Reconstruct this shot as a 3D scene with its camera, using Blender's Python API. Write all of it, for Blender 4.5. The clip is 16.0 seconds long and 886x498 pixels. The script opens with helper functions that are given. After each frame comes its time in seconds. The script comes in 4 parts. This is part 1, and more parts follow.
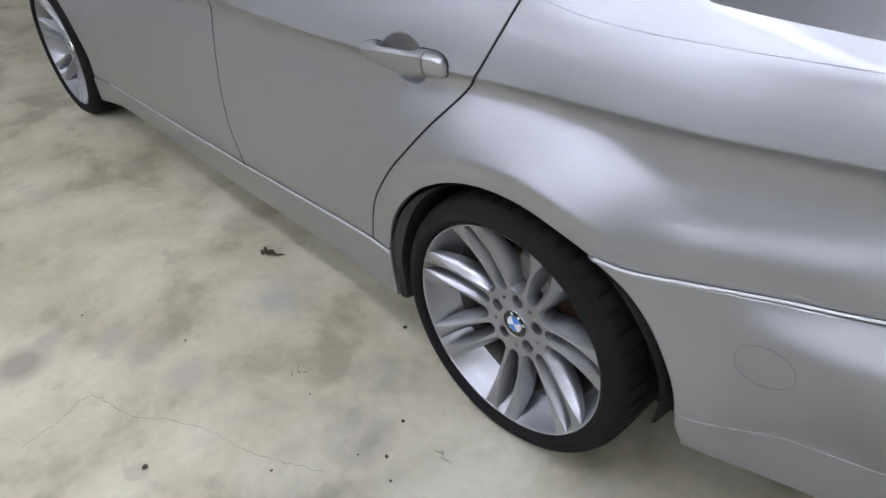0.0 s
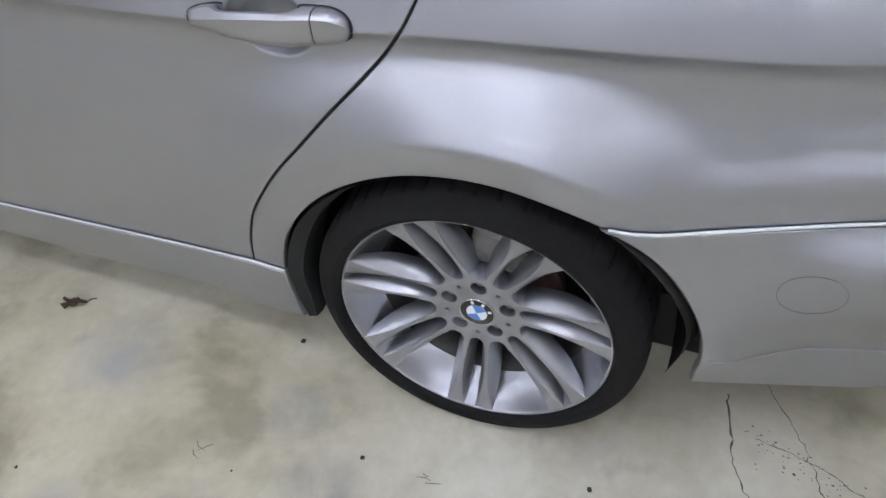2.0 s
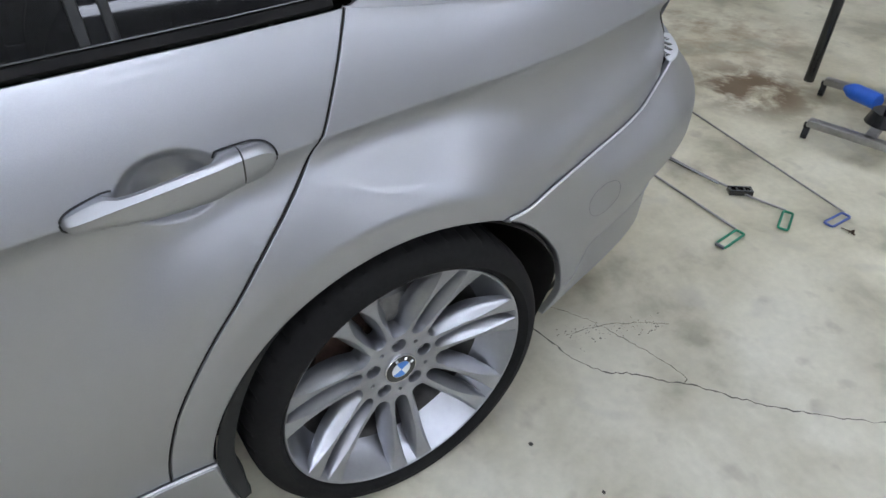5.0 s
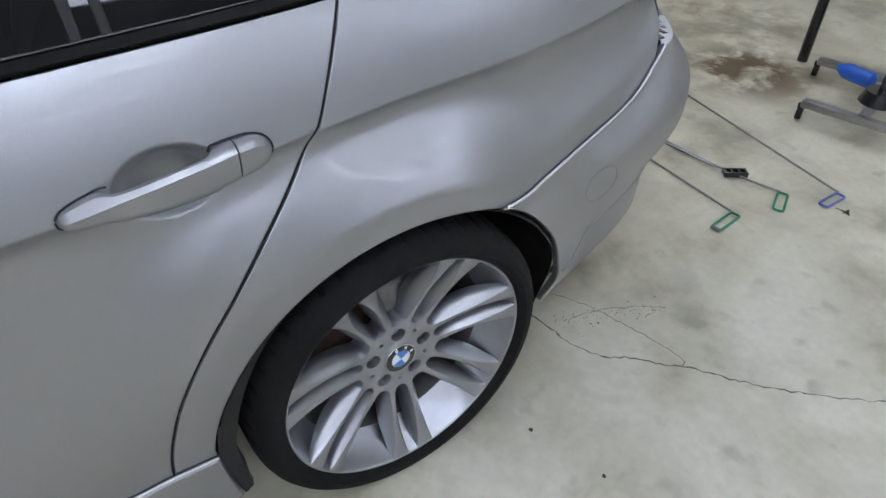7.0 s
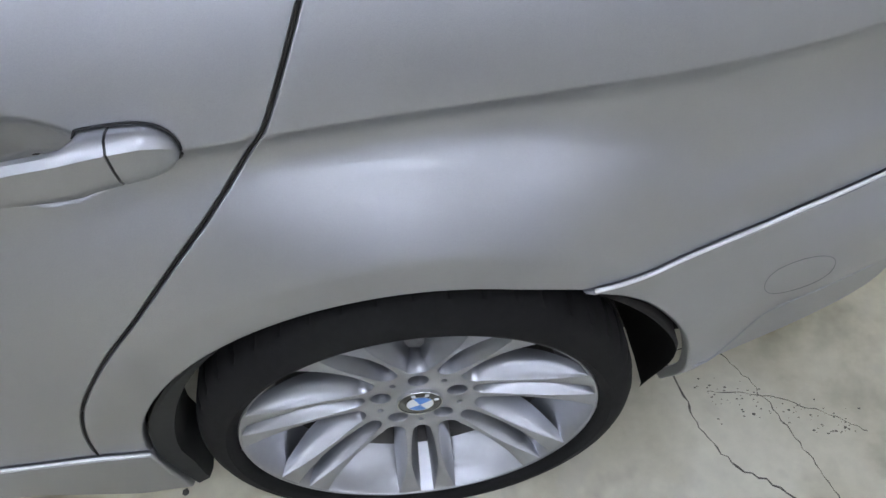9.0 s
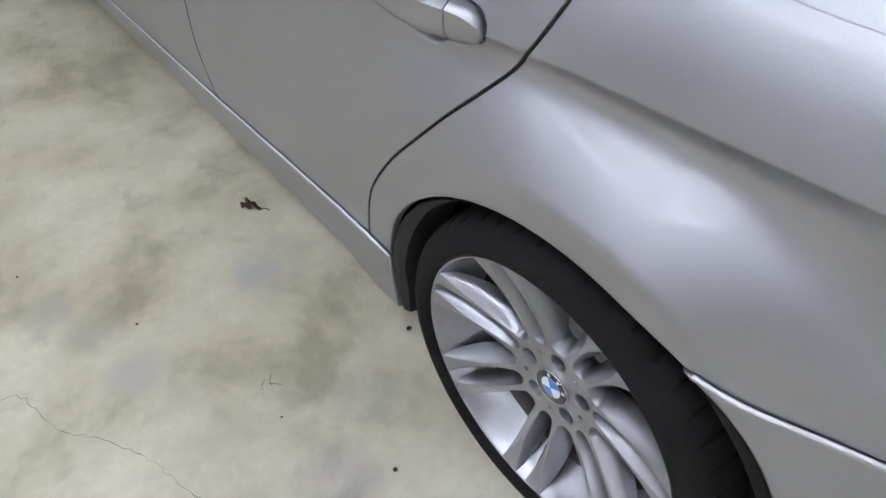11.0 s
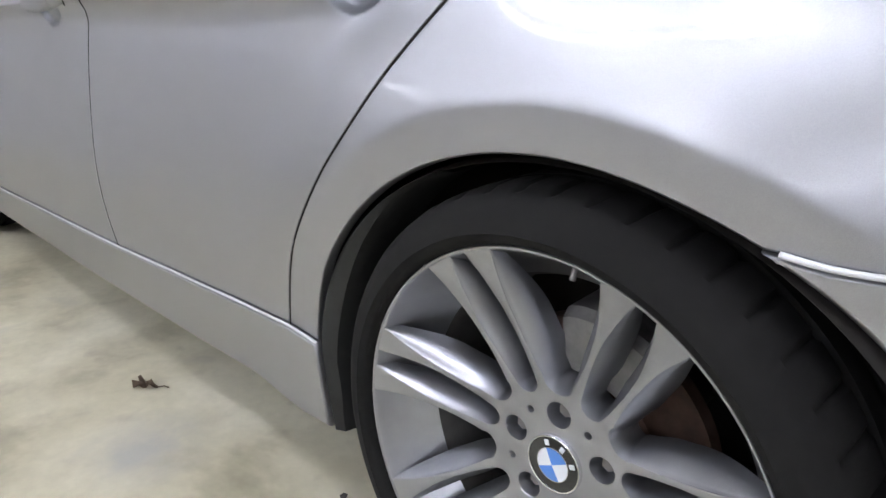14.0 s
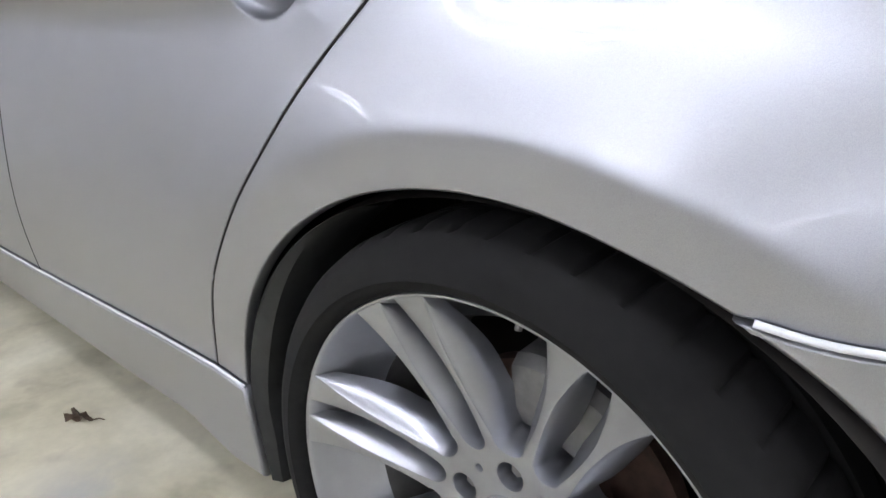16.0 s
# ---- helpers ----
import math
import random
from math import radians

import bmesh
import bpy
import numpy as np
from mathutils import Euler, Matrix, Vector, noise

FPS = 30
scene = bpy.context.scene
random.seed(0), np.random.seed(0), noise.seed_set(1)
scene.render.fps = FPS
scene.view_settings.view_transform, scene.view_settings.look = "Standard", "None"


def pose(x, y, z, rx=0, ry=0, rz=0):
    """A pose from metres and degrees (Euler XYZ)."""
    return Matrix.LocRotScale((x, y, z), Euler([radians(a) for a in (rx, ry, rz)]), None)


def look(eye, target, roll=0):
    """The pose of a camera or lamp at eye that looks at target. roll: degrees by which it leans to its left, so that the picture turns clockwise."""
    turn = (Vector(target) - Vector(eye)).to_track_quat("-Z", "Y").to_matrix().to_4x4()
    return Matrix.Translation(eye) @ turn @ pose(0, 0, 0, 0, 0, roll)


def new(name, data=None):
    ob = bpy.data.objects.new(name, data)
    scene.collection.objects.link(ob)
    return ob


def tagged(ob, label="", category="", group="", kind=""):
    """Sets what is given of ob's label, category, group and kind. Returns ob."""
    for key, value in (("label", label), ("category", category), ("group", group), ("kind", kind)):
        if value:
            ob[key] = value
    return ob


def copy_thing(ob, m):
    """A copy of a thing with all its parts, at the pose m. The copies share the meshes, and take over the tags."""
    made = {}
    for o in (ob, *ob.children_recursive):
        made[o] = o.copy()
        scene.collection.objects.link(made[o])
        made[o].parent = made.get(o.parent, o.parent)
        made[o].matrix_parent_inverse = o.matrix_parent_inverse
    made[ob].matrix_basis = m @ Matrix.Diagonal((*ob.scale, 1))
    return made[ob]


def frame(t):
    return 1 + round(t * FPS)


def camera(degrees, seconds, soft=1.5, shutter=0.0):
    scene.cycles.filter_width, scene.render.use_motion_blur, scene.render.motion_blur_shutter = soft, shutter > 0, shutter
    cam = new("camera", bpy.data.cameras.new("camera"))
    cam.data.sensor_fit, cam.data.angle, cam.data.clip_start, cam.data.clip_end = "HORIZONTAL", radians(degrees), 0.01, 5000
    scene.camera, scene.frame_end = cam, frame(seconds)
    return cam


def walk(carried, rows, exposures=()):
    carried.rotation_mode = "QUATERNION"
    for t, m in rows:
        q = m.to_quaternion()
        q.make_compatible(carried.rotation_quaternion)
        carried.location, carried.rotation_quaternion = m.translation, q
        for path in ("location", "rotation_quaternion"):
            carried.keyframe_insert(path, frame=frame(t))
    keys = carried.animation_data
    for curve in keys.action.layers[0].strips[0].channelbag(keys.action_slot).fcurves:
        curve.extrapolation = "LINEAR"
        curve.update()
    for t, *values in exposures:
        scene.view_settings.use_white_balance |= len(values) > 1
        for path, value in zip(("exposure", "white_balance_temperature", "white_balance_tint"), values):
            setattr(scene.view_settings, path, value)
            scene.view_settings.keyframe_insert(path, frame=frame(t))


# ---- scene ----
cam = camera(66.7, 16.0, soft=1.5)
PATH = [
    (0, (0.73, -0.869, 1.32), (-0.479, 0.226, 0.164), -2.3),
    (0.5, (0.675, -0.753, 1.318), (-0.523, 0.289, 0.103), -0.9),
    (1, (0.575, -0.726, 1.311), (-0.504, 0.352, 0.017), -2.1),
    (1.5, (0.379, -0.802, 1.308), (-0.313, 0.481, -0.061), -4.5),
    (2, (0.232, -0.787, 1.286), (-0.271, 0.546, -0.117), -1.7),
    (2.5, (0.117, -0.659, 1.263), (-0.21, 0.682, -0.185), -4.0),
    (3, (0.011, -0.613, 1.246), (0.048, 0.742, -0.225), 0.5),
    (3.5, (-0.153, -0.652, 1.273), (0.236, 0.683, -0.165), -0.9),
    (4, (-0.236, -0.688, 1.29), (0.278, 0.7, -0.055), -0.1),
    (4.5, (-0.318, -0.785, 1.299), (0.286, 0.63, 0.02), -1.2),
    (5, (-0.448, -0.781, 1.309), (0.45, 0.517, 0.082), 1.8),
    (5.2, (-0.525, -0.764, 1.316), (0.486, 0.472, 0.111), -1.0),
    (7.3, (-0.405, -0.773, 1.309), (0.445, 0.517, 0.038), 1.4),
    (7.5, (-0.356, -0.767, 1.29), (0.422, 0.563, 0.015), 0.1),
    (8, (-0.222, -0.611, 1.268), (0.412, 0.724, -0.079), 1.9),
    (8.2, (-0.179, -0.553, 1.263), (0.349, 0.741, -0.167), 1.0),
    (10.3, (0.229, -0.436, 1.219), (-0.454, 0.589, -0.357), -0.5),
    (10.5, (0.265, -0.45, 1.232), (-0.596, 0.51, -0.297), -1.1),
    (11, (0.359, -0.517, 1.241), (-0.732, 0.37, -0.182), -0.3),
    (11.5, (0.272, -0.481, 1.085), (-0.822, 0.594, -0.199), -2.3),
    (12, (0.226, -0.461, 0.95), (-0.948, 0.755, -0.119), -1.0),
    (12.5, (0.252, -0.516, 0.853), (-0.999, 0.859, 0.114), 1.6),
    (13, (0.31, -0.55, 0.83), (-1.021, 0.797, 0.186), 0.3),
    (13.5, (0.347, -0.563, 0.81), (-1.02, 0.779, 0.236), -0.6),
    (14, (0.352, -0.536, 0.779), (-0.969, 0.819, 0.133), -0.2),
    (14.5, (0.347, -0.498, 0.769), (-0.97, 0.843, 0.085), -0.5),
    (15, (0.316, -0.444, 0.781), (-1.013, 0.892, 0.112), -0.7),
    (15.5, (0.296, -0.431, 0.798), (-1.028, 0.906, 0.119), -2.2),
    (16, (0.309, -0.428, 0.801), (-0.945, 0.967, 0.108), -1.3),
]
EXPOSURES = [(0, 0.12, 6500, 10), (2, 0.15, 6420, 11), (3, 0.2, 6310, 9), (5, 0.08, 6330, 7), (7.3, -0.07, 6250, 7), (8.2, 0.0, 6250, 7), (10.3, 0.2, 6400, 10), (12, 0.08, 6580, 10), (13, 0.41, 6690, 10), (16, 0.55, 6630, 10)]
walk(cam, [(t, look(eye, target, roll)) for t, eye, target, roll in PATH], EXPOSURES)

# ---- world and light ----
world = bpy.data.worlds.new("world")
scene.world = world
world.use_nodes = True
wn = world.node_tree.nodes
wn["Background"].inputs[0].default_value = (0.55, 0.6, 0.7, 1)
wn["Background"].inputs[1].default_value = 0.02
scene.view_settings.exposure = 0.0
TUBE = 31.0


# ---- materials ----
class Mat:
    """A node material with short-hands."""

    def __init__(self, name, color=(0.5, 0.5, 0.5), rough=0.5, metal=0.0, coat=0.0, coat_rough=0.03, ior=1.5):
        self.m = bpy.data.materials.new(name)
        self.m.use_nodes = True
        self.nt = self.m.node_tree
        self.p = self.nt.nodes["Principled BSDF"]
        self.set("Base Color", (*color, 1))
        self.set("Roughness", rough)
        self.set("Metallic", metal)
        self.set("Coat Weight", coat)
        self.set("Coat Roughness", coat_rough)
        self.set("IOR", ior)

    def set(self, key, value):
        self.p.inputs[key].default_value = value

    def node(self, kind, **values):
        n = self.nt.nodes.new(kind)
        for k, v in values.items():
            n.inputs[k.replace("_", " ")].default_value = v
        return n

    def link(self, a, b):
        self.nt.links.new(a, b)

    def coords(self):
        return self.node("ShaderNodeTexCoord").outputs["Object"]

    def noise(self, scale, detail=4.0, rough=0.55, vec=None, dist=0.0):
        n = self.node("ShaderNodeTexNoise", Scale=scale, Detail=detail, Roughness=rough, Distortion=dist)
        self.link(vec or self.coords(), n.inputs["Vector"])
        return n.outputs["Fac"]

    def ramp(self, fac, stops):
        r = self.nt.nodes.new("ShaderNodeValToRGB")
        e = r.color_ramp.elements
        while len(e) < len(stops):
            e.new(0.5)
        for el, (pos, col) in zip(e, stops):
            el.position = pos
            el.color = (*col, 1) if len(col) == 3 else col
        self.link(fac, r.inputs[0])
        return r.outputs[0]

    def mix(self, fac, a, b, mode="MIX"):
        n = self.nt.nodes.new("ShaderNodeMix")
        n.data_type, n.blend_type = "RGBA", mode
        for sock, v in ((n.inputs[0], fac), (n.inputs[6], a), (n.inputs[7], b)):
            if isinstance(v, (int, float)):
                sock.default_value = v
            elif isinstance(v, tuple):
                sock.default_value = (*v, 1)
            else:
                self.link(v, sock)
        return n.outputs[2]

    def maths(self, op, a, b=0.0):
        n = self.nt.nodes.new("ShaderNodeMath")
        n.operation = op
        for sock, v in zip(n.inputs, (a, b)):
            if isinstance(v, (int, float)):
                sock.default_value = v
            else:
                self.link(v, sock)
        return n.outputs[0]

    def color(self, c):
        self.link(c, self.p.inputs["Base Color"])

    def rough(self, r):
        self.link(r, self.p.inputs["Roughness"])

    def bump(self, height, strength=0.2, distance=0.002):
        b = self.node("ShaderNodeBump", Strength=strength, Distance=distance)
        self.link(height, b.inputs["Height"])
        self.link(b.outputs[0], self.p.inputs["Normal"])


def simple(name, color, rough=0.5, metal=0.0, var=0.12, scale=30.0, bump=0.1, coat=0.0):
    """Plain stuff with slight variation in tone and gloss at two scales."""
    k = Mat(name, color, rough, metal, coat)
    n1, n2 = k.noise(scale), k.noise(scale * 0.13, 3)
    f = k.mix(0.5, n1, n2)
    lo, hi = tuple(c * (1 - var) for c in color), tuple(min(1, c * (1 + var)) for c in color)
    k.color(k.ramp(f, [(0.3, lo), (0.7, hi)]))
    k.rough(k.ramp(n2, [(0.3, (max(0.02, rough - 0.06),) * 3), (0.7, (min(1, rough + 0.06),) * 3)]))
    if bump:
        k.bump(n1, bump, 0.001)
    return k.m


def paint_material():
    k = Mat("silver_paint", (0.41, 0.415, 0.43), 0.4, 0.92, 0.28, 0.02)
    v = k.coords()
    flake = k.noise(2600.0, 1, 0.5, v)
    dust = k.noise(7.0, 5, 0.6, v)
    k.color(k.mix(k.ramp(dust, [(0.35, (0, 0, 0)), (0.75, (0.12,) * 3)]), k.ramp(flake, [(0.3, (0.314, 0.320, 0.342)), (0.7, (0.420, 0.428, 0.456))]), (0.39, 0.39, 0.39)))
    k.rough(k.ramp(dust, [(0.3, (0.385,) * 3), (0.75, (0.425,) * 3)]))
    k.link(k.ramp(k.noise(11.0, 4, 0.6, v), [(0.35, (0.014,) * 3), (0.8, (0.036,) * 3)]), k.p.inputs["Coat Roughness"])
    k.bump(k.noise(900.0, 1, 0.5, v), 0.02, 0.0004)
    return k.m


def floor_material():
    k = Mat("stained_concrete", (0.4, 0.38, 0.32), 0.6)
    v = k.coords()
    big = k.noise(0.8, 3, 0.55, v, 0.1)
    mid = k.noise(2.6, 5, 0.55, v, 0.2)
    fine = k.noise(38.0, 5, 0.6, v)
    base = k.ramp(big, [(0.30, (0.56, 0.515, 0.375)), (0.5, (0.67, 0.63, 0.485)), (0.7, (0.76, 0.725, 0.58))])
    blot = k.ramp(mid, [(0.36, (0.54, 0.525, 0.48)), (0.46, (0.82, 0.81, 0.77)), (0.60, (1, 1, 1))])
    c = k.mix(1.0, base, blot, "MULTIPLY")
    c = k.mix(1.0, c, k.ramp(fine, [(0.3, (0.91, 0.91, 0.91)), (0.65, (1, 1, 1))]), "MULTIPLY")
    spots = k.noise(9.0, 3, 0.5, v, 0.1)
    c = k.mix(k.ramp(spots, [(0.61, (0, 0, 0)), (0.74, (0.5,) * 3)]), c, (0.33, 0.29, 0.22))
    scuff = k.noise(5.5, 2, 0.5, v, 0.6)
    c = k.mix(k.ramp(scuff, [(0.62, (0, 0, 0)), (0.72, (0.30,) * 3)]), c, (0.42, 0.40, 0.34))
    # a worn grey patch round the rear wheel
    worn = k.node("ShaderNodeMapping", Location=(-0.35, 0.3, 0), Scale=(0.62, 0.8, 1.0))
    k.link(v, worn.inputs["Vector"])
    wl = k.nt.nodes.new("ShaderNodeVectorMath")
    wl.operation = "LENGTH"
    k.link(worn.outputs[0], wl.inputs[0])
    wf = k.maths("ADD", wl.outputs["Value"], k.maths("MULTIPLY", k.noise(1.6, 4, 0.6, v), 0.7))
    c = k.mix(k.ramp(wf, [(0.75, (0.8,) * 3), (1.5, (0, 0, 0))]), c, k.mix(1.0, c, (0.97, 0.99, 1.08), "MULTIPLY"))
    # brown litter dust beyond the car, and an old oil stain
    for cx, cy, size, col, lo, hi in ((2.42, 0.86, 2.6, (0.15, 0.098, 0.05), 0.24, 0.44), (2.75, 0.25, 3.2, (0.2, 0.14, 0.08), 0.29, 0.54), (-1.10, -0.83, 10.0, (0.34, 0.31, 0.25), 0.0, 0.3), (-1.02, -0.6, 13.0, (0.42, 0.39, 0.32), 0.1, 0.4), (-0.9, -0.54, 12.0, (0.40, 0.37, 0.30), 0.1, 0.4), (-1.15, -0.74, 18.0, (0.42, 0.39, 0.32), 0.1, 0.4), (-0.72, -0.51, 12.0, (0.46, 0.43, 0.36), 0.1, 0.45), (-0.83, -0.14, 7.0, (0.42, 0.41, 0.36), 0.15, 0.5), (-0.23, -0.30, 9.0, (0.36, 0.34, 0.29), 0.15, 0.5), (-0.36, -0.14, 12.0, (0.38, 0.37, 0.32), 0.15, 0.5), (2.9, 1.4, 1.6, (0.3, 0.22, 0.13), 0.3, 0.6)):
        mp = k.node("ShaderNodeMapping", Location=(-cx * size, -cy * size, 0), Scale=(size, size, size))
        k.link(v, mp.inputs["Vector"])
        ln = k.nt.nodes.new("ShaderNodeVectorMath")
        ln.operation = "LENGTH"
        k.link(mp.outputs[0], ln.inputs[0])
        near = k.maths("SUBTRACT", 1.0, ln.outputs["Value"])
        patch = k.maths("MULTIPLY", k.ramp(near, [(0.0, (0, 0, 0)), (0.6, (1, 1, 1))]), k.ramp(k.noise(7.0, 5, 0.6, v, 0.25), [(lo + 0.12, (0, 0, 0)), (hi + 0.1, (1, 1, 1))]))
        c = k.mix(patch, c, col)
    k.color(c)
    k.rough(k.ramp(mid, [(0.3, (0.42,) * 3), (0.7, (0.62,) * 3)]))
    k.bump(k.mix(0.5, fine, mid), 0.12, 0.003)
    return k.m


PAINT = paint_material()
FLOOR = floor_material()
ALLOY = simple("wheel_alloy", (0.35, 0.358, 0.384), 0.33, 0.9, 0.06, 60, 0.0, 0.5)
# a darker alloy: the shade deep inside the wheel is put into the colour
BARREL = simple("shaded_barrel", (0.10, 0.097, 0.092), 0.6, 0.4, 0.3, 50, 0.2)
TYRE = simple("tyre_rubber", (0.0085, 0.0082, 0.008), 0.85, 0, 0.3, 90, 0.25)
LINER = simple("black_liner", (0.013, 0.0115, 0.010), 0.7, 0, 0.3, 50, 0.3)
TRIM = simple("black_trim", (0.012, 0.012, 0.013), 0.35, 0, 0.2, 80, 0.05)
PLASTIC = simple("grey_black_plastic", (0.02, 0.0205, 0.02), 0.55, 0, 0.2, 70, 0.2)
CHROME = simple("chrome", (0.75, 0.76, 0.78), 0.1, 1, 0.03, 40, 0)
STEEL = simple("dull_steel", (0.35, 0.34, 0.33), 0.38, 0.9, 0.15, 60, 0.1)
RUST = simple("rusty_disc", (0.105, 0.062, 0.045), 0.6, 0.4, 0.55, 60, 0.4)
CALIPER = simple("caliper_iron", (0.20, 0.195, 0.19), 0.5, 0.5, 0.3, 60, 0.3)
BLUE = simple("badge_blue", (0.05, 0.2, 0.6), 0.3, 0, 0.08, 60, 0, 0.8)
WHITE = simple("badge_white", (0.72, 0.75, 0.78), 0.3, 0, 0.04, 60, 0, 0.8)
BLACK = simple("gloss_black", (0.01, 0.01, 0.011), 0.2, 0, 0.2, 60, 0, 0.6)
WALL = simple("wall_paint", (0.6, 0.59, 0.58), 0.75, 0, 0.08, 3, 0.1)
CEIL = simple("ceiling_paint", (0.78, 0.78, 0.77), 0.8, 0, 0.04, 3, 0.05)
GREEN = simple("green_grip", (0.02, 0.24, 0.13), 0.45, 0, 0.15, 90, 0.1)
VIOLET = simple("blue_grip", (0.10, 0.15, 0.42), 0.45, 0, 0.15, 90, 0.1)
GREYGRIP = simple("grey_grip", (0.13, 0.13, 0.15), 0.5, 0, 0.2, 90, 0.1)
ROYAL = simple("blue_plastic", (0.015, 0.11, 0.55), 0.35, 0, 0.1, 60, 0.05)
# near-white: painted highlight on bumper and sill edges, own colour of the lamp flange
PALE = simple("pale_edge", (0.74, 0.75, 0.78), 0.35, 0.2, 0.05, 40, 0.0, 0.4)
# tones of the unseen walls: the bright one reflects more light, the dull one less
WALL_PALE = simple("bright_unseen_wall", (0.8, 0.79, 0.78), 0.7, 0, 0.06, 3, 0.1)
WALL_DULL = simple("dim_unseen_wall", (0.3, 0.3, 0.3), 0.75, 0, 0.15, 3, 0.1)
LEAFM = simple("dead_leaf", (0.17, 0.12, 0.08), 0.8, 0, 0.5, 60, 0.4)
DIRT = simple("dark_dirt", (0.045, 0.042, 0.036), 0.9, 0, 0.5, 200, 0.5)
CRACK = simple("crack_dark", (0.11, 0.10, 0.085), 0.95, 0, 0.35, 120, 0.3)

for matt in (TYRE, LINER, PLASTIC):
    matt.node_tree.nodes["Principled BSDF"].inputs["Specular IOR Level"].default_value = 0.22


def glass_material():
    k = Mat("tinted_glass", (0.003, 0.003, 0.0033), 0.02, ior=1.25)
    k.set("Transmission Weight", 0.12)
    k.link(k.ramp(k.noise(9.0), [(0.4, (0.01,) * 3), (0.8, (0.05,) * 3)]), k.p.inputs["Roughness"])
    return k.m


def lamp_material():
    k = Mat("tube_glow", (0.9, 0.95, 1.0), 0.4)
    k.set("Emission Color", (0.80, 0.84, 1.0, 1))
    k.set("Emission Strength", TUBE)
    return k.m


GLASS = glass_material()
GLOW = lamp_material()


# ---- mesh helpers ----
def mesh_of(name, verts, faces, material, smooth=True, sharp=35, normals=None):
    me = bpy.data.meshes.new(name)
    me.from_pydata([tuple(v) for v in verts], [], faces)
    me.materials.append(material)
    me.polygons.foreach_set("use_smooth", [smooth] * len(me.polygons))
    me.update()
    if normals:
        me.normals_split_custom_set_from_vertices([tuple(n) for n in normals])
    elif smooth and sharp:
        me.set_sharp_from_angle(angle=radians(sharp))
    return me


def attach(name, me, parent=None, label=""):
    ob = new(name, me)
    if parent:
        ob.parent = parent
    if label:
        tagged(ob, label)
    return ob


def part(name, bm, material, parent=None, label="", sharp=35):
    me = bpy.data.meshes.new(name)
    bmesh.ops.recalc_face_normals(bm, faces=bm.faces)
    bm.to_mesh(me)
    bm.free()
    me.materials.append(material)
    me.polygons.foreach_set("use_smooth", [True] * len(me.polygons))
    me.set_sharp_from_angle(angle=radians(sharp))
    return attach(name, me, parent, label)


def box(bm, cx, cy, cz, sx, sy, sz, bevel=0.0, m=None):
    r = bmesh.ops.create_cube(bm, size=1.0, matrix=(m or Matrix()) @ Matrix.Translation((cx, cy, cz)) @ Matrix.Diagonal((sx, sy, sz, 1)))
    if bevel:
        edges = {e for v in r["verts"] for e in v.link_edges}
        bmesh.ops.bevel(bm, geom=list(edges), offset=bevel, segments=2, affect="EDGES", profile=0.5)


def tube(bm, pts, radius, sides=10, cap=True):
    """A round bar along a line of points; radius a number or one for each point."""
    pts = [Vector(p) for p in pts]
    rad = radius if isinstance(radius, (list, tuple)) else [radius] * len(pts)
    rings = []
    for i, p in enumerate(pts):
        d = (pts[min(i + 1, len(pts) - 1)] - pts[max(i - 1, 0)]).normalized()
        a = d.cross(Vector((0, 0, 1)) if abs(d.z) < 0.9 else Vector((1, 0, 0))).normalized()
        b = d.cross(a)
        rings.append([bm.verts.new(p + rad[i] * (math.cos(w) * a + math.sin(w) * b)) for w in (2 * math.pi * j / sides for j in range(sides))])
    for r0, r1 in zip(rings, rings[1:]):
        for j in range(sides):
            bm.faces.new((r0[j], r0[(j + 1) % sides], r1[(j + 1) % sides], r1[j]))
    if cap:
        bm.faces.new(rings[0])
        bm.faces.new(rings[-1])


def revolve(profile, n, name, material, sharp=35, groove=None, floor_at=None):
    """A turned shape about the y axis from (radius, y) pairs. groove: changes the radius by index of point and of step."""
    verts, faces = [], []
    k = len(profile)
    for j in range(n):
        w = 2 * math.pi * j / n
        for i, (r, y) in enumerate(profile):
            if groove:
                r += groove(i, j)
            z = r * math.sin(w)
            verts.append((r * math.cos(w), y, max(z, floor_at) if floor_at is not None else z))
    for j in range(n):
        for i in range(k - 1):
            a, b = j * k + i, ((j + 1) % n) * k + i
            faces.append((a, b, b + 1, a + 1))
    return mesh_of(name, verts, faces, material, True, sharp)


def smooth01(a, b, x):
    u = min(1.0, max(0.0, (x - a) / (b - a)))
    return u * u * (3 - 2 * u)


def spline(pts, step):
    """Points at about every step along a smooth line through pts."""
    out = []
    p = [Vector(q) for q in pts]
    for i in range(len(p) - 1):
        a, b, c, d = p[max(i - 1, 0)], p[i], p[i + 1], p[min(i + 2, len(p) - 1)]
        n = max(1, round((c - b).length / step))
        for j in range(n):
            t = j / n
            out.append(0.5 * (2 * b + (c - a) * t + (2 * a - 5 * b + 4 * c - d) * t * t + (3 * b - a - 3 * c + d) * t ** 3))
    out.append(p[-1])
    return out


def lines(pts, step):
    out = []
    p = [Vector(q) for q in pts]
    for b, c in zip(p, p[1:]):
        n = max(1, round((c - b).length / step))
        out += [b.lerp(c, j / n) for j in range(n)]
    return out + [p[-1]]


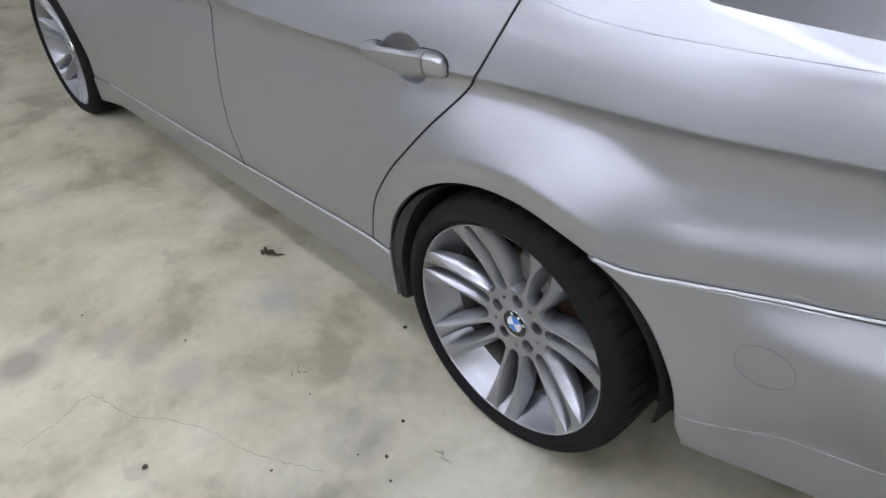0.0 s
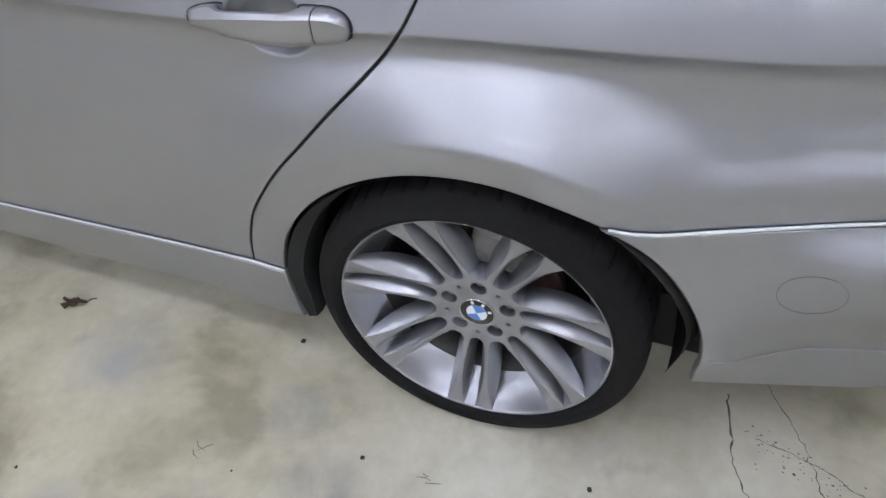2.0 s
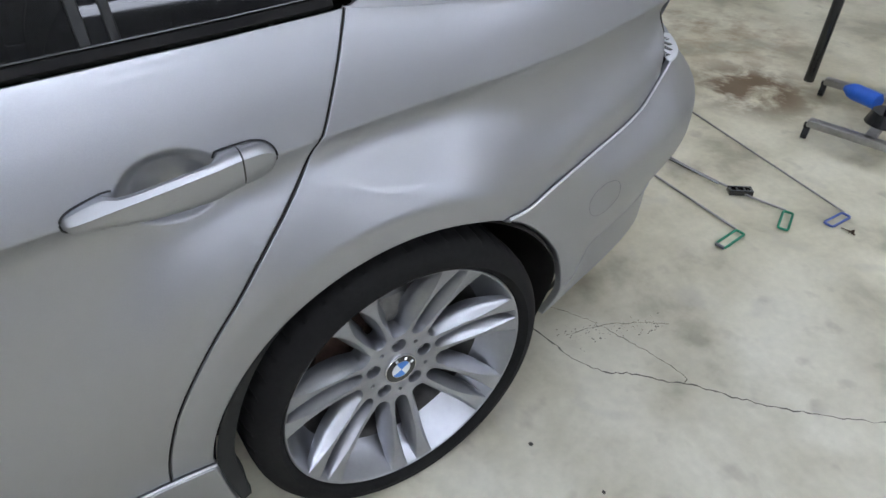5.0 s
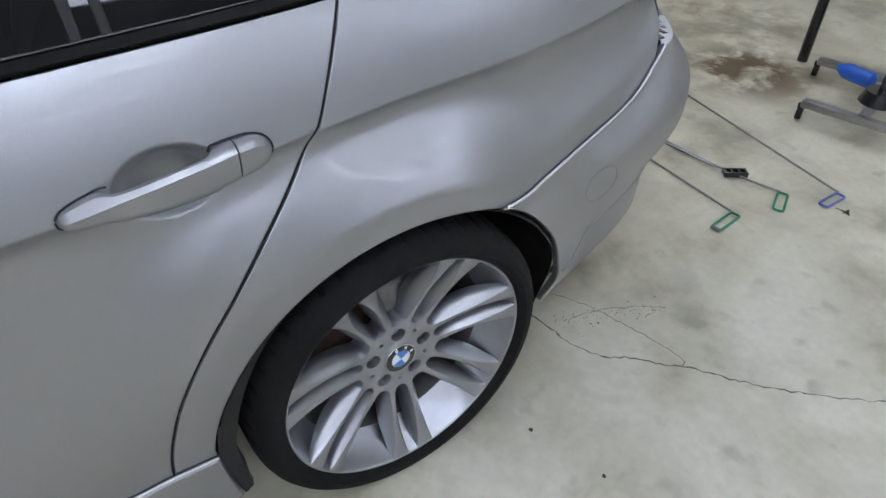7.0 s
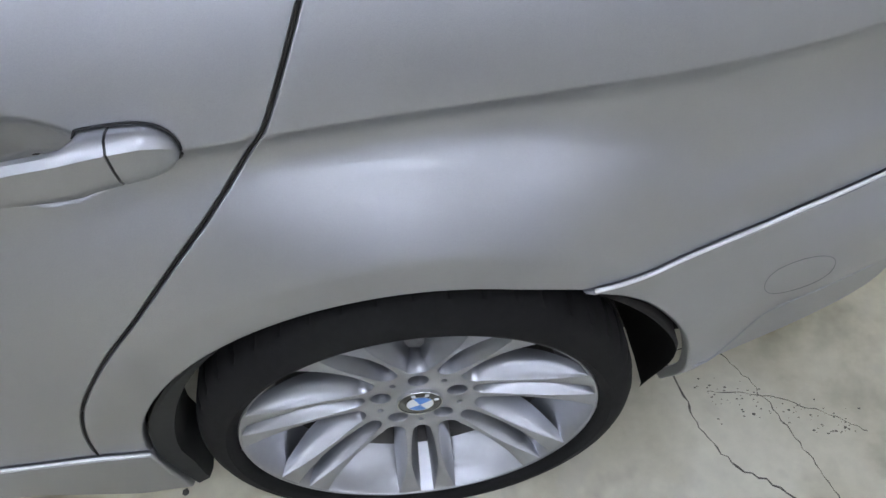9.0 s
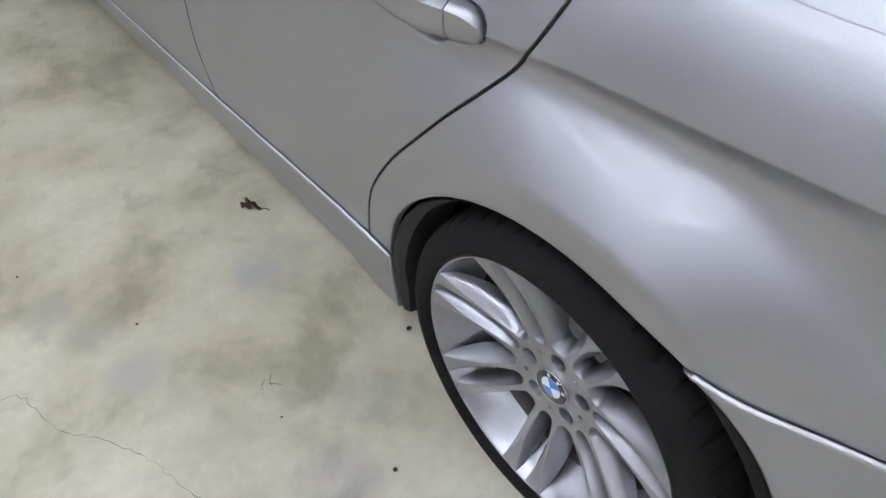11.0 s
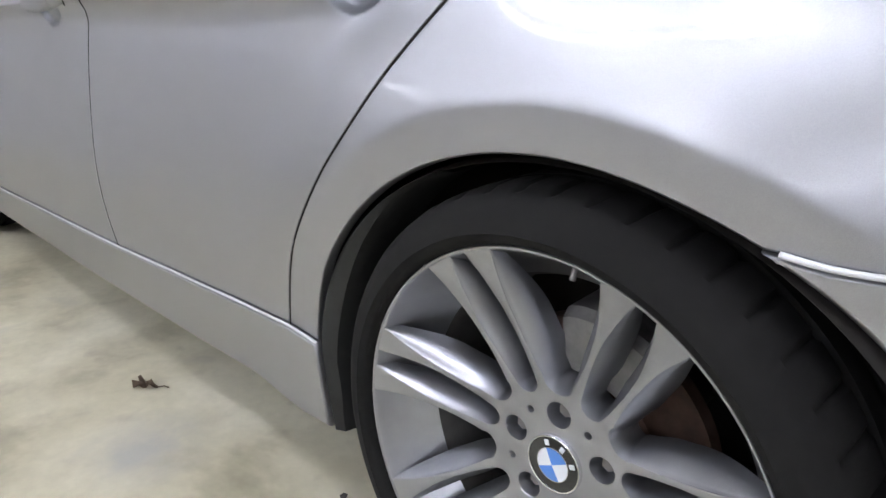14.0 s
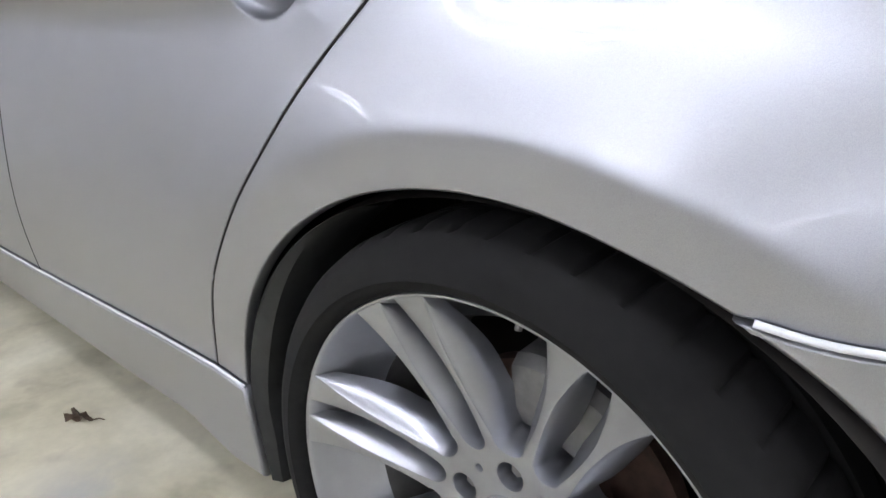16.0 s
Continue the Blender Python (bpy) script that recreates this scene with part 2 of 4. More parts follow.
def interp(keys, x):
    """Smooth value through (x, value) pairs, monotone between neighbours."""
    if x <= keys[0][0]:
        return keys[0][1]
    if x >= keys[-1][0]:
        return keys[-1][1]
    i = 0
    while keys[i + 1][0] < x:
        i += 1
    (x0, y0), (x1, y1) = keys[i], keys[i + 1]
    h, dl = x1 - x0, (y1 - y0) / (x1 - x0)

    def slope(k):
        if k <= 0 or k >= len(keys) - 1:
            return None
        a = (keys[k][1] - keys[k - 1][1]) / (keys[k][0] - keys[k - 1][0])
        b = (keys[k + 1][1] - keys[k][1]) / (keys[k + 1][0] - keys[k][0])
        return 0.0 if a * b <= 0 else 2 * a * b / (a + b)

    s0, s1 = slope(i), slope(i + 1)
    s0 = dl if s0 is None else s0
    s1 = dl if s1 is None else s1
    t = (x - x0) / h
    return (2 * t ** 3 - 3 * t * t + 1) * y0 + (t ** 3 - 2 * t * t + t) * h * s0 + (3 * t * t - 2 * t ** 3) * y1 + (t ** 3 - t * t) * h * s1


# ---- the car's outer surface ----
# s runs along the car's side to the rear, z up; the rear axle is at s = 0, the side is about y = 0, the car lies at y > 0.
YC = 0.857
HUB = 0.312
FRONT = -2.79
TURNS = [(0.08, 0), (0.2, 4), (0.28, 9), (0.36, 13), (0.6, 16), (0.75, 19), (0.85, 24), (0.95, 38), (1.05, 58), (1.18, 76), (1.4, 85), (1.75, 90)]


def plan_table(turns, sign, start):
    rows, x, y, s = [], start, 0.0, turns[0][0]
    first = s
    while y < YC:
        w = radians(interp(turns, s))
        rows.append((s - first, x, y, w))
        x += sign * 0.01 * math.cos(w)
        y += 0.01 * math.sin(w)
        s += 0.01
    rows.append((s - first, x, YC, radians(90)))
    return rows


REAR = plan_table(TURNS, 1, 0.08)
NOSE = plan_table([(0.8 * s, w) for s, w in TURNS], -1, -2.86)
S_REAR, S_NOSE = 0.08 + REAR[-1][0], -2.86 - NOSE[-1][0]


def plan(s):
    """Place and outward normal of the plan line at s."""
    if -2.86 <= s <= 0.08:
        return s, 0.0, 0.0, -1.0
    rows, d, sign = (REAR, s - 0.08, 1) if s > 0 else (NOSE, -2.86 - s, -1)
    i = min(len(rows) - 2, max(0, int(d / 0.01)))
    a, b = rows[i], rows[i + 1]
    t = (d - a[0]) / (b[0] - a[0])
    x, y, w = (a[k] + (b[k] - a[k]) * t for k in (1, 2, 3))
    return x, y, sign * math.sin(w), -math.cos(w)


BUMPER = [(0.2035, 0.6165), (0.235, 0.6115), (0.27, 0.6105), (0.31, 0.614), (0.36, 0.622), (0.44, 0.635), (0.52, 0.646), (0.64, 0.655), (0.70, 0.670), (0.75, 0.697), (0.785, 0.718), (0.80, 0.728)]


def seam_height(s):
    return interp(BUMPER, s)


CREASE = [(-3.5, 0.78), (-1.2, 0.820), (-0.8, 0.821), (-0.6, 0.824), (-0.3, 0.839), (-0.11, 0.852), (0.04, 0.8585), (0.22, 0.8665), (0.42, 0.870), (0.6, 0.873), (0.9, 0.874)]
CREASE_OUT = [(-0.6, 0.010), (-0.25, 0.008), (-0.11, 0.002), (0.04, -0.0065), (0.15, -0.008), (0.25, -0.0075), (0.42, -0.003), (0.6, -0.002)]


def z_crease(s):
    return interp(CREASE, s)


def z_belt(s):
    return 1.011 + 0.04 * max(-2.2, min(s, 0.1)) if s < -0.06 else 1.0086 - 0.031 * smooth01(-0.06, 0.12, s) - 0.01 * smooth01(0.5, 0.9, s)


def lean(keys, z, z0, o0):
    """The bulge at z of a profile given by its slope in degrees at heights; it passes through o0 at z0."""
    def total(x):
        a, sum_ = keys[0], 0.0
        if x <= a[0]:
            return (x - a[0]) * math.tan(radians(a[1]))
        for b in keys[1:]:
            ta, tb = math.tan(radians(a[1])), math.tan(radians(b[1]))
            if x <= b[0]:
                t = (x - a[0]) / (b[0] - a[0])
                return sum_ + (x - a[0]) * (ta + (ta + (tb - ta) * t)) / 2
            sum_ += (b[0] - a[0]) * (ta + tb) / 2
            a = b
        return sum_ + (x - a[0]) * math.tan(radians(a[1]))
    return o0 - total(z) + total(z0)


def bumper_bulge(s):
    return 0.029 + 0.027 * smooth01(0.34, 0.58, s) + 0.007 * smooth01(0.55, 0.88, s)


FADE = [0.0]
for i in range(200):
    FADE.append(FADE[-1] + smooth01(0.025, 0.15, (i + 0.5) / 200) * smooth01(1.02, 0.6, (i + 0.5) / 200))


def arch_fade(u):
    """How much of the arch's flare is left at u from the lip (0) to the body (1)."""
    i = min(199.999, max(0.0, u * 200))
    return 1 - (FADE[int(i)] + (FADE[int(i) + 1] - FADE[int(i)]) * (i % 1)) / FADE[-1]


def section(s, z):
    """How far the body bulges out of the plan line."""
    c, b = z_crease(s), z_belt(s)
    up = [(c - 0.0015, -38), (c + 0.003, 14), (c + 0.05, 15), (b - 0.012, 21), (b + 0.006, 35), (1.1, 34), (1.4, 38)]
    door = [(0.19, -16), (0.25, -10), (0.30, -5), (0.36, -2), (0.43, 3), (0.5, 7), (0.58, 8), (0.66, 8), (0.72, 9), (0.77, 9), (c - 0.05, 5), (c - 0.032, -8), (c - 0.018, -22), (c - 0.008, -32)] + up
    rear = [(0.215, -8), (0.33, -4), (0.45, -2), (0.60, 1), (0.66, 12), (0.72, 17), (0.775, 17), (c - 0.05, 6), (c - 0.032, -8), (c - 0.018, -26), (c - 0.008, -36)] + up
    k = smooth01(-0.12, 0.3, s) if s > -1.5 else smooth01(-2.6, -3.1, s)
    o = 0.0
    if k < 1:
        o += (1 - k) * lean(door, z, c, interp(CREASE_OUT, s))
    if k > 0:
        o += k * lean(rear, z, c, interp(CREASE_OUT, s))
    wa = smooth01(-0.36, -0.12, s) * smooth01(0.5, 0.08, s)
    if wa > 0:
        arch = [(0.215, -8), (0.45, 0), (0.60, 1), (0.66, 2), (0.72, 4), (0.775, 6), (c - 0.05, 4), (c - 0.032, -8), (c - 0.018, -24), (c - 0.008, -34)] + up
        o += wa * (lean(arch, z, c, interp(CREASE_OUT, s)) - o)
    top = seam_height(s)
    if s > 0.2 and z < top + 0.11:
        k = smooth01(0.22, 0.36, s)
        bulge = bumper_bulge(s)
        low = bulge * smooth01(0.335, 0.53, z) - 0.004 * smooth01(0.3, 0.2, z) + 0.004 * smooth01(0.336, 0.346, z)
        edge = 0.021 - 0.010 * smooth01(0.5, 0.75, s)
        bump = low if z < 0.56 else bulge + 0.004 + (edge - bulge - 0.004) * smooth01(0.565, top + 0.02, z)
        if z < top + 0.02:
            o = o * (1 - k) + bump * k
        else:
            o = o * (1 - k) + k * (edge + (o - edge) * smooth01(top + 0.02, top + 0.11, z))
    if s > 0.72:
        o -= 0.05 * smooth01(0.82, 1.0, s) * smooth01(0.61, 0.76, z)
    for centre in (0.005, FRONT):
        r = math.hypot((s - centre) * (0.94 if s > 0 or centre < -1 else 0.90), z - 0.312)
        if r < 0.62:
            u = (r - 0.384) / (0.172 + (0.03 * smooth01(-0.02, -0.2, s) if centre > -1 else 0))
            w = arch_fade(u)
            aim = 0.0515 - (0.006 + 0.022 * smooth01(0.45, 0.6, z)) * smooth01(0.10, 0.36, s) if centre > -1 else 0.052
            if s < 0:
                aim -= 0.008 * smooth01(0.5, 0.36, z)
            o += w * (aim - o) * (smooth01(0.2, 0.36, z) if s > 0.2 else 1)
    return o


def surf(s, z, out=0.0):
    x, y, nx, ny = plan(s)
    o = section(s, z) + out
    return Vector((x + nx * o, y + ny * o, z))


def lip(centre, a0, a1, n):
    """The wheel arch's edge, from angle a0 to a1 in degrees."""
    return [Vector((centre + 0.384 * math.cos(w), 0.31 + 0.351 * math.sin(w))) for w in (radians(a0 + (a1 - a0) * i / n) for i in range(n + 1))]


def inside(p, poly):
    x, y, hit = p[0], p[1], False
    j = len(poly) - 1
    for i in range(len(poly)):
        a, b = poly[i], poly[j]
        if (a[1] > y) != (b[1] > y) and x < (b[0] - a[0]) * (y - a[1]) / (b[1] - a[1]) + a[0]:
            hit = not hit
        j = i
    return hit


def panel_mesh(name, outline, material, spacing, shape=surf, gap=0.0036, fine=(), deep=0.016, round_=0.003, extra=()):
    """A pressed sheet over the outline (s, z): it follows the body's surface and its edges are folded in."""
    from mathutils.geometry import delaunay_2d_cdt
    pts = [Vector(p) for p in outline]
    keep = [pts[0]]
    for p in pts[1:]:
        if (p - keep[-1]).length > 1e-4:
            keep.append(p)
    if (keep[-1] - keep[0]).length < 1e-4:
        keep.pop()
    pts, n = keep, len(keep)
    if sum(pts[i - 1].x * pts[i].y - pts[i].x * pts[i - 1].y for i in range(n)) < 0:
        pts.reverse()
    outs = []
    for i in range(n):
        a, b = (pts[i] - pts[i - 1]).normalized(), (pts[(i + 1) % n] - pts[i]).normalized()
        d = a + b
        d = d.normalized() if d.length > 1e-3 else b
        outs.append(Vector((d.y, -d.x)) / max(0.6, abs(d.dot(b))))
    ring = [p - o * (gap / 2 + round_) for p, o in zip(pts, outs)]
    inner = list(ring)
    lo = Vector((min(p.x for p in ring), min(p.y for p in ring)))
    hi = Vector((max(p.x for p in ring), max(p.y for p in ring)))
    far = [p - o * (gap / 2 + round_ + 0.4 * spacing) for p, o in zip(pts, outs)]

    def fill(x0, x1, y0, y1, step, poly):
        x = x0
        while x < x1:
            y = y0
            while y < y1:
                if inside((x, y), poly) and (step < 0.012 or not -0.045 < y - z_crease(x) < 0.024):
                    inner.append(Vector((x, y)))
                y += step
            x += step
    fill(lo.x, hi.x, lo.y, hi.y, spacing, far)
    x = lo.x
    while x < hi.x:
        for dz in (-0.038, -0.030, -0.023, -0.017, -0.012, -0.008, -0.005, -0.002, 0.0005, 0.003, 0.007, 0.013, 0.020):
            if inside((x, z_crease(x) + dz), far):
                inner.append(Vector((x, z_crease(x) + dz)))
        for dz in (-0.006, -0.003, 0.0, 0.003, 0.006):
            if x > -0.05 and inside((x, z_belt(x) + dz * 2), far):
                inner.append(Vector((x + dz * 0.3, z_belt(x) + dz)))
        x += spacing
    for f in fine:
        fill(*f, far)
    inner.extend(p for p in extra if inside(p, far))
    co, _, tris, _, _, _ = delaunay_2d_cdt(inner, [(i, (i + 1) % n) for i in range(n)], [], 0, 1e-6)
    poly = ring
    tris = [t for t in tris if inside(sum((co[i] for i in t), Vector((0, 0))) / 3, poly)]

    def frame_at(p):
        e = 0.0015
        ds = shape(p.x + e, p.y) - shape(p.x - e, p.y)
        dz = shape(p.x, p.y + e) - shape(p.x, p.y - e)
        return ds / (2 * e), dz / (2 * e), ds.cross(dz).normalized()

    verts, norms = [], []
    for p in co:
        verts.append(shape(p.x, p.y))
        norms.append(frame_at(p)[2])
    faces = [tuple(t) for t in tris]
    prev = list(range(n))
    for inset, depth, tip in ((gap / 2 + 0.29 * round_, 0.29 * round_, 0.7), (gap / 2, round_, 1.0), (gap / 2, deep, 1.0)):
        row = []
        for p, o in zip(pts, outs):
            q = p - o * inset
            ds, dz, nn = frame_at(q)
            side = (ds * o.x + dz * o.y).normalized()
            row.append(len(verts))
            verts.append(shape(q.x, q.y) - nn * depth)
            norms.append((nn * (1 - tip) + side * tip).normalized())
        for i in range(n):
            j = (i + 1) % n
            faces.append((prev[i], row[i], row[j], prev[j]))
        prev = row
    return mesh_of(name, verts, faces, material, True, 0, norms)


def mirrored(me):
    """The same mesh for the car's other side."""
    m = me.copy()
    m.transform(Matrix(((1, 0, 0, 0), (0, -1, 0, 2 * YC), (0, 0, 1, 0), (0, 0, 0, 1))))
    m.flip_normals()
    return m


def both(name, me, parent, label=""):
    ob = attach(name, me, parent, label)
    return ob, attach(name, mirrored(me), parent, label)


# ---- the place ----
X0, X1, Y0, Y1, TOP = -6.2, 6.8, -13.0, 4.6, 2.75


def slab(name, cx, cy, cz, sx, sy, sz, material, label, category, bevel=0.0):
    bm = bmesh.new()
    box(bm, cx, cy, cz, sx, sy, sz, bevel)
    ob = part(name, bm, material, None)
    return tagged(ob, label, category, kind="structure")


MY, DY = (Y0 + Y1) / 2, Y1 - Y0
slab("floor", 0.3, MY, -0.06, 13.4, DY + 0.4, 0.12, FLOOR, "stained grey-beige concrete garage floor with hairline cracks", "floor")
slab("ceiling", 0.3, MY, TOP + 0.06, 13.4, DY + 0.4, 0.12, CEIL, "plain white painted garage ceiling", "ceiling")
# the four walls are unseen, added to shape bounce and reflections on the car
slab("wall_north", 0.3, Y1 + 0.1, TOP / 2, 13.4, 0.2, TOP, WALL_DULL, "unseen dull grey wall added to hold the light down", "wall")
slab("wall_south", 0.3, Y0 - 0.1, TOP / 2, 13.4, 0.2, TOP, WALL_DULL, "unseen dull grey wall added to hold the light down", "wall")
slab("wall_east", X1 + 0.1, MY, TOP / 2, 0.2, DY, TOP, WALL_PALE, "unseen white wall added to brighten the car's side", "wall")
slab("wall_west", X0 - 0.1, MY, TOP / 2, 0.2, DY, TOP, WALL, "unseen off-white wall added to close the room", "wall")


HANG = TOP - 0.26


def tube_lamp(x, y, length=1.25):
    lamp = tagged(new("ceiling_lamp"), "unseen white twin-tube fluorescent lamp hanging under the ceiling", "ceiling lamp", "twin-tube ceiling lamps")
    lamp.location = (x, y, HANG)
    bm = bmesh.new()
    box(bm, 0, 0, -0.03, length + 0.06, 0.05, 0.05, 0.008)
    part("housing", bm, CEIL, lamp)
    for dx in (-0.4, 0.4):
        bm = bmesh.new()
        tube(bm, [(dx * length, 0, -0.01), (dx * length, 0, TOP - HANG)], 0.006, 8)
        part("hanger", bm, STEEL, lamp)
    for dy in (-0.065, 0.065):
        bm = bmesh.new()
        tube(bm, [(-length / 2, dy, -0.05), (length / 2, dy, -0.05)], 0.014, 12)
        part("tube", bm, GLOW, lamp, "glowing white fluorescent tube")
    return lamp


# this lamp is placed from the streaks mirrored in the paint
first = tube_lamp(-0.42, -2.3, 1.35)
# all out of view; many are added only to brighten panels and floor
near = [(-2.9, -2.3), (0.4, -0.95), (-1.25, -0.95), (-1.5, 1.2), (0.9, 1.4), (3.0, 1.8), (4.2, 0.0)]
for lx, ly in near + [(x, y) for y in (-4.2, -6.4) for x in (-4.4, -2.0, 0.0)] + [(2.2, -4.2), (4.6, -4.4), (3.0, -7.6), (4.8, -6.4), (5.6, -2.8), (3.3, -3.0), (-1.0, -9.4), (-5.3, -2.6)]:
    copy_thing(first, pose(lx, ly, HANG))

# ---- the car ----
car = tagged(new("car"), "silver metallic four-door saloon car parked on concrete", "car")


def cup(s, z, cs, cz):
    """The finger recess behind a door handle."""
    r2 = ((s - cs) / 0.070) ** 2 + ((z - cz + 0.012) / 0.051) ** 2
    rim = 0.82 if z < cz - 0.02 else 0.68
    return 0.0 if r2 >= 1.2 else -0.021 * smooth01(1.07, -0.25, math.sqrt(r2)) - 0.014 * smooth01(1.05, rim, math.sqrt(r2))


HANDLES = ((-0.325, 0.850), (-1.415, 0.830))


def door_skin(s, z):
    o = 0.0
    for cs, cz in HANDLES:
        if abs(s - cs) < 0.1 and abs(z - cz) < 0.07:
            o = cup(s, z, cs, cz)
    return surf(s, z, o)


SEAM = [(-0.446, 0.352), (-0.441, 0.39), (-0.428, 0.44), (-0.401, 0.506), (-0.346, 0.589), (-0.288, 0.657), (-0.233, 0.7205), (-0.186, 0.771), (-0.1475, 0.8145), (-0.117, 0.857),
        (-0.093, 0.905), (-0.069, 0.957), (-0.047, 1.009)]
MIDSEAM = [(-1.112, 0.320), (-1.134, 0.375), (-1.165, 0.46), (-1.190, 0.57), (-1.2, 0.70), (-1.195, 0.80), (-1.180, 0.88), (-1.165, 0.964)]
FRONTSEAM = [(-2.24, 0.286), (-2.27, 0.42), (-2.25, 0.6), (-2.2, 0.8), (-2.16, 0.925)]

rear_outline = spline(SEAM, 0.012) + lines([(-0.047, 1.009), (-1.165, 0.964)], 0.02) + spline(MIDSEAM[::-1], 0.012) + lines([(-1.112, 0.320), (-0.446, 0.352)], 0.02)
front_outline = spline(MIDSEAM, 0.02) + lines([(-1.165, 0.964), (-2.16, 0.925)], 0.03) + spline(FRONTSEAM[::-1], 0.02) + lines([(-2.24, 0.286), (-1.112, 0.320)], 0.03)
rear_door, _ = both("rear_door", panel_mesh("rear_door", rear_outline, PAINT, 0.02, door_skin, gap=0.0032, round_=0.002, fine=[(-0.41, -0.24, 0.775, 0.905, 0.0034)]), car, "silver painted rear door")
front_door, _ = both("front_door", panel_mesh("front_door", front_outline, PAINT, 0.03, door_skin, gap=0.0050, round_=0.002, fine=[(-1.50, -1.33, 0.755, 0.885, 0.007)]), car, "silver painted front door")

quarter = (lines([(-0.446, 0.352), (-0.374, 0.347)], 0.012) + lip(0.005, 174, 61, 44)[1:] + spline(BUMPER, 0.012)[1:] + spline([(0.80, 0.728), (0.815, 0.744), (0.85, 0.754), (0.95, 0.757)], 0.015)[1:]
           + lines([(0.95, 0.757), (0.95, 0.96), (0.90, 0.995), (0.28, 1.04), (0.0, 1.21), (-0.30, 1.335), (-0.42, 1.345)], 0.02)[1:]
           + spline([(-0.42, 1.335), (-0.26, 1.265), (-0.12, 1.14), (-0.035, 1.04), (-0.025, 1.015)], 0.02)[1:] + lines([(-0.025, 1.015), (-0.047, 1.009)], 0.01)[1:] + spline(SEAM[::-1], 0.012)[1:])


def quarter_skin(s, z):
    """Round the tail lamp's opening the sheet lies back behind the bumper."""
    if s < 0.77:
        return surf(s, z)
    return surf(s, z, -0.07 * smooth01(0.75, 0.92, s))


ARCH_ROWS = [Vector((0.005 + r * math.cos(w) / (0.94 if math.cos(w) > 0 else 0.90), 0.312 + r * math.sin(w)))
             for r in (0.3885, 0.393, 0.397, 0.3995, 0.402, 0.405, 0.409, 0.414, 0.420, 0.428) for w in (radians(20 + 1.25 * i) for i in range(123))]
both("quarter_panel", panel_mesh("quarter_panel", quarter, PAINT, 0.015, quarter_skin, gap=0.0026, round_=0.0032, extra=ARCH_ROWS), car, "silver painted rear quarter panel with flared wheel arch")


def bumper_skin(s, z):
    """The bumper stands a little proud of the panel above it."""
    return surf(s, z, 0.005)


bumper_outline = (spline(BUMPER, 0.012) + lines([(0.80, 0.728), (1.0, 0.730), (S_REAR, 0.732), (S_REAR, 0.23), (1.2, 0.225), (0.406, 0.225)], 0.02)[1:] + lines([(0.406, 0.225), (0.395, 0.28)], 0.012)[1:]
                  + lip(0.005, 0, 61, 26))
bumper_me = panel_mesh("rear_bumper", bumper_outline, PAINT, 0.017, bumper_skin, gap=0.0008, round_=0.0045)
bumper_ob, _ = both("rear_bumper", bumper_me, car, "silver painted rear bumper")


def bead(name, pts, out, radius, material, label, parent):
    """A thin rounded edge along a line on the body."""
    bm = bmesh.new()
    tube(bm, [surf(p[0], p[1], out) for p in pts], radius, 8)
    me = bpy.data.meshes.new(name)
    bmesh.ops.recalc_face_normals(bm, faces=bm.faces)
    bm.to_mesh(me)
    bm.free()
    me.materials.append(material)
    me.polygons.foreach_set("use_smooth", [True] * len(me.polygons))
    both(name, me, parent, label)


# these two silver edges are coloured pale so that they read as catching light
bead("bumper_edge", [Vector((p[0], p[1] + 0.0022)) for p in spline(BUMPER, 0.012)], 0.0046, 0.0028, PALE, "rounded upper bumper edge with its highlight painted pale", car)
bead("sill_edge", lines([(-0.376, 0.3475), (-0.446, 0.3520), (-1.112, 0.3200), (-2.24, 0.2860)], 0.03), 0.0040, 0.0023, PALE, "rounded upper sill edge with its highlight painted pale", car)
bead("roof_seam", spline([(-0.05, 1.0085), (0.0, 1.000), (0.12, 0.9875), (0.4, 0.9875), (0.6, 0.985), (0.85, 0.978)], 0.03), -0.0004, 0.0010, PAINT, "thin seam below the roof pillar", car)


bead("door_seal", spline(MIDSEAM, 0.02), -0.0012, 0.0017, LINER, "black rubber door seal", car)
bead("door_seal", spline(SEAM, 0.012), -0.0026, 0.0022, LINER, "black rubber door seal", car)
bead("bumper_crease", lines([(0.401, 0.351), (0.48, 0.350), (0.6, 0.350), (0.8, 0.348), (0.95, 0.347)], 0.02), 0.0058, 0.0020, PAINT, "low rounded crease in the bumper", car)


def sill_skin(s, z):
    return surf(s, z, 0.0065)


sill_outline = lines([(-0.374, 0.346), (-0.446, 0.350), (-1.112, 0.318), (-2.24, 0.284), (-2.41, 0.28), (-2.40, 0.176), (-1.4, 0.180), (-0.8, 0.194), (-0.354, 0.218), (-0.366, 0.28), (-0.374, 0.346)], 0.02)
both("sill", panel_mesh("sill", sill_outline, PAINT, 0.02, sill_skin, gap=0.001, round_=0.006), car, "silver painted side sill")
fender = (lip(FRONT, 6, 178, 50) + lines([(-3.145, 0.30), (-3.14, 0.24), (-3.4, 0.235), (S_NOSE, 0.24), (S_NOSE, 0.66), (-3.5, 0.72), (-3.2, 0.84), (-2.7, 0.90), (-2.16, 0.93)], 0.03)[1:]
          + spline(FRONTSEAM[::-1], 0.02)[1:] + lines([(-2.24, 0.286), (-2.41, 0.284)], 0.02)[1:])
both("front_fender", panel_mesh("front_fender", fender, PAINT, 0.03), car, "silver painted front wing and nose")

# ---- glass, trim and the top of the car ----


def glass_skin(s, z):
    return surf(s, z, -0.004)


def trim_skin(s, z):
    return surf(s, z, 0.0015)


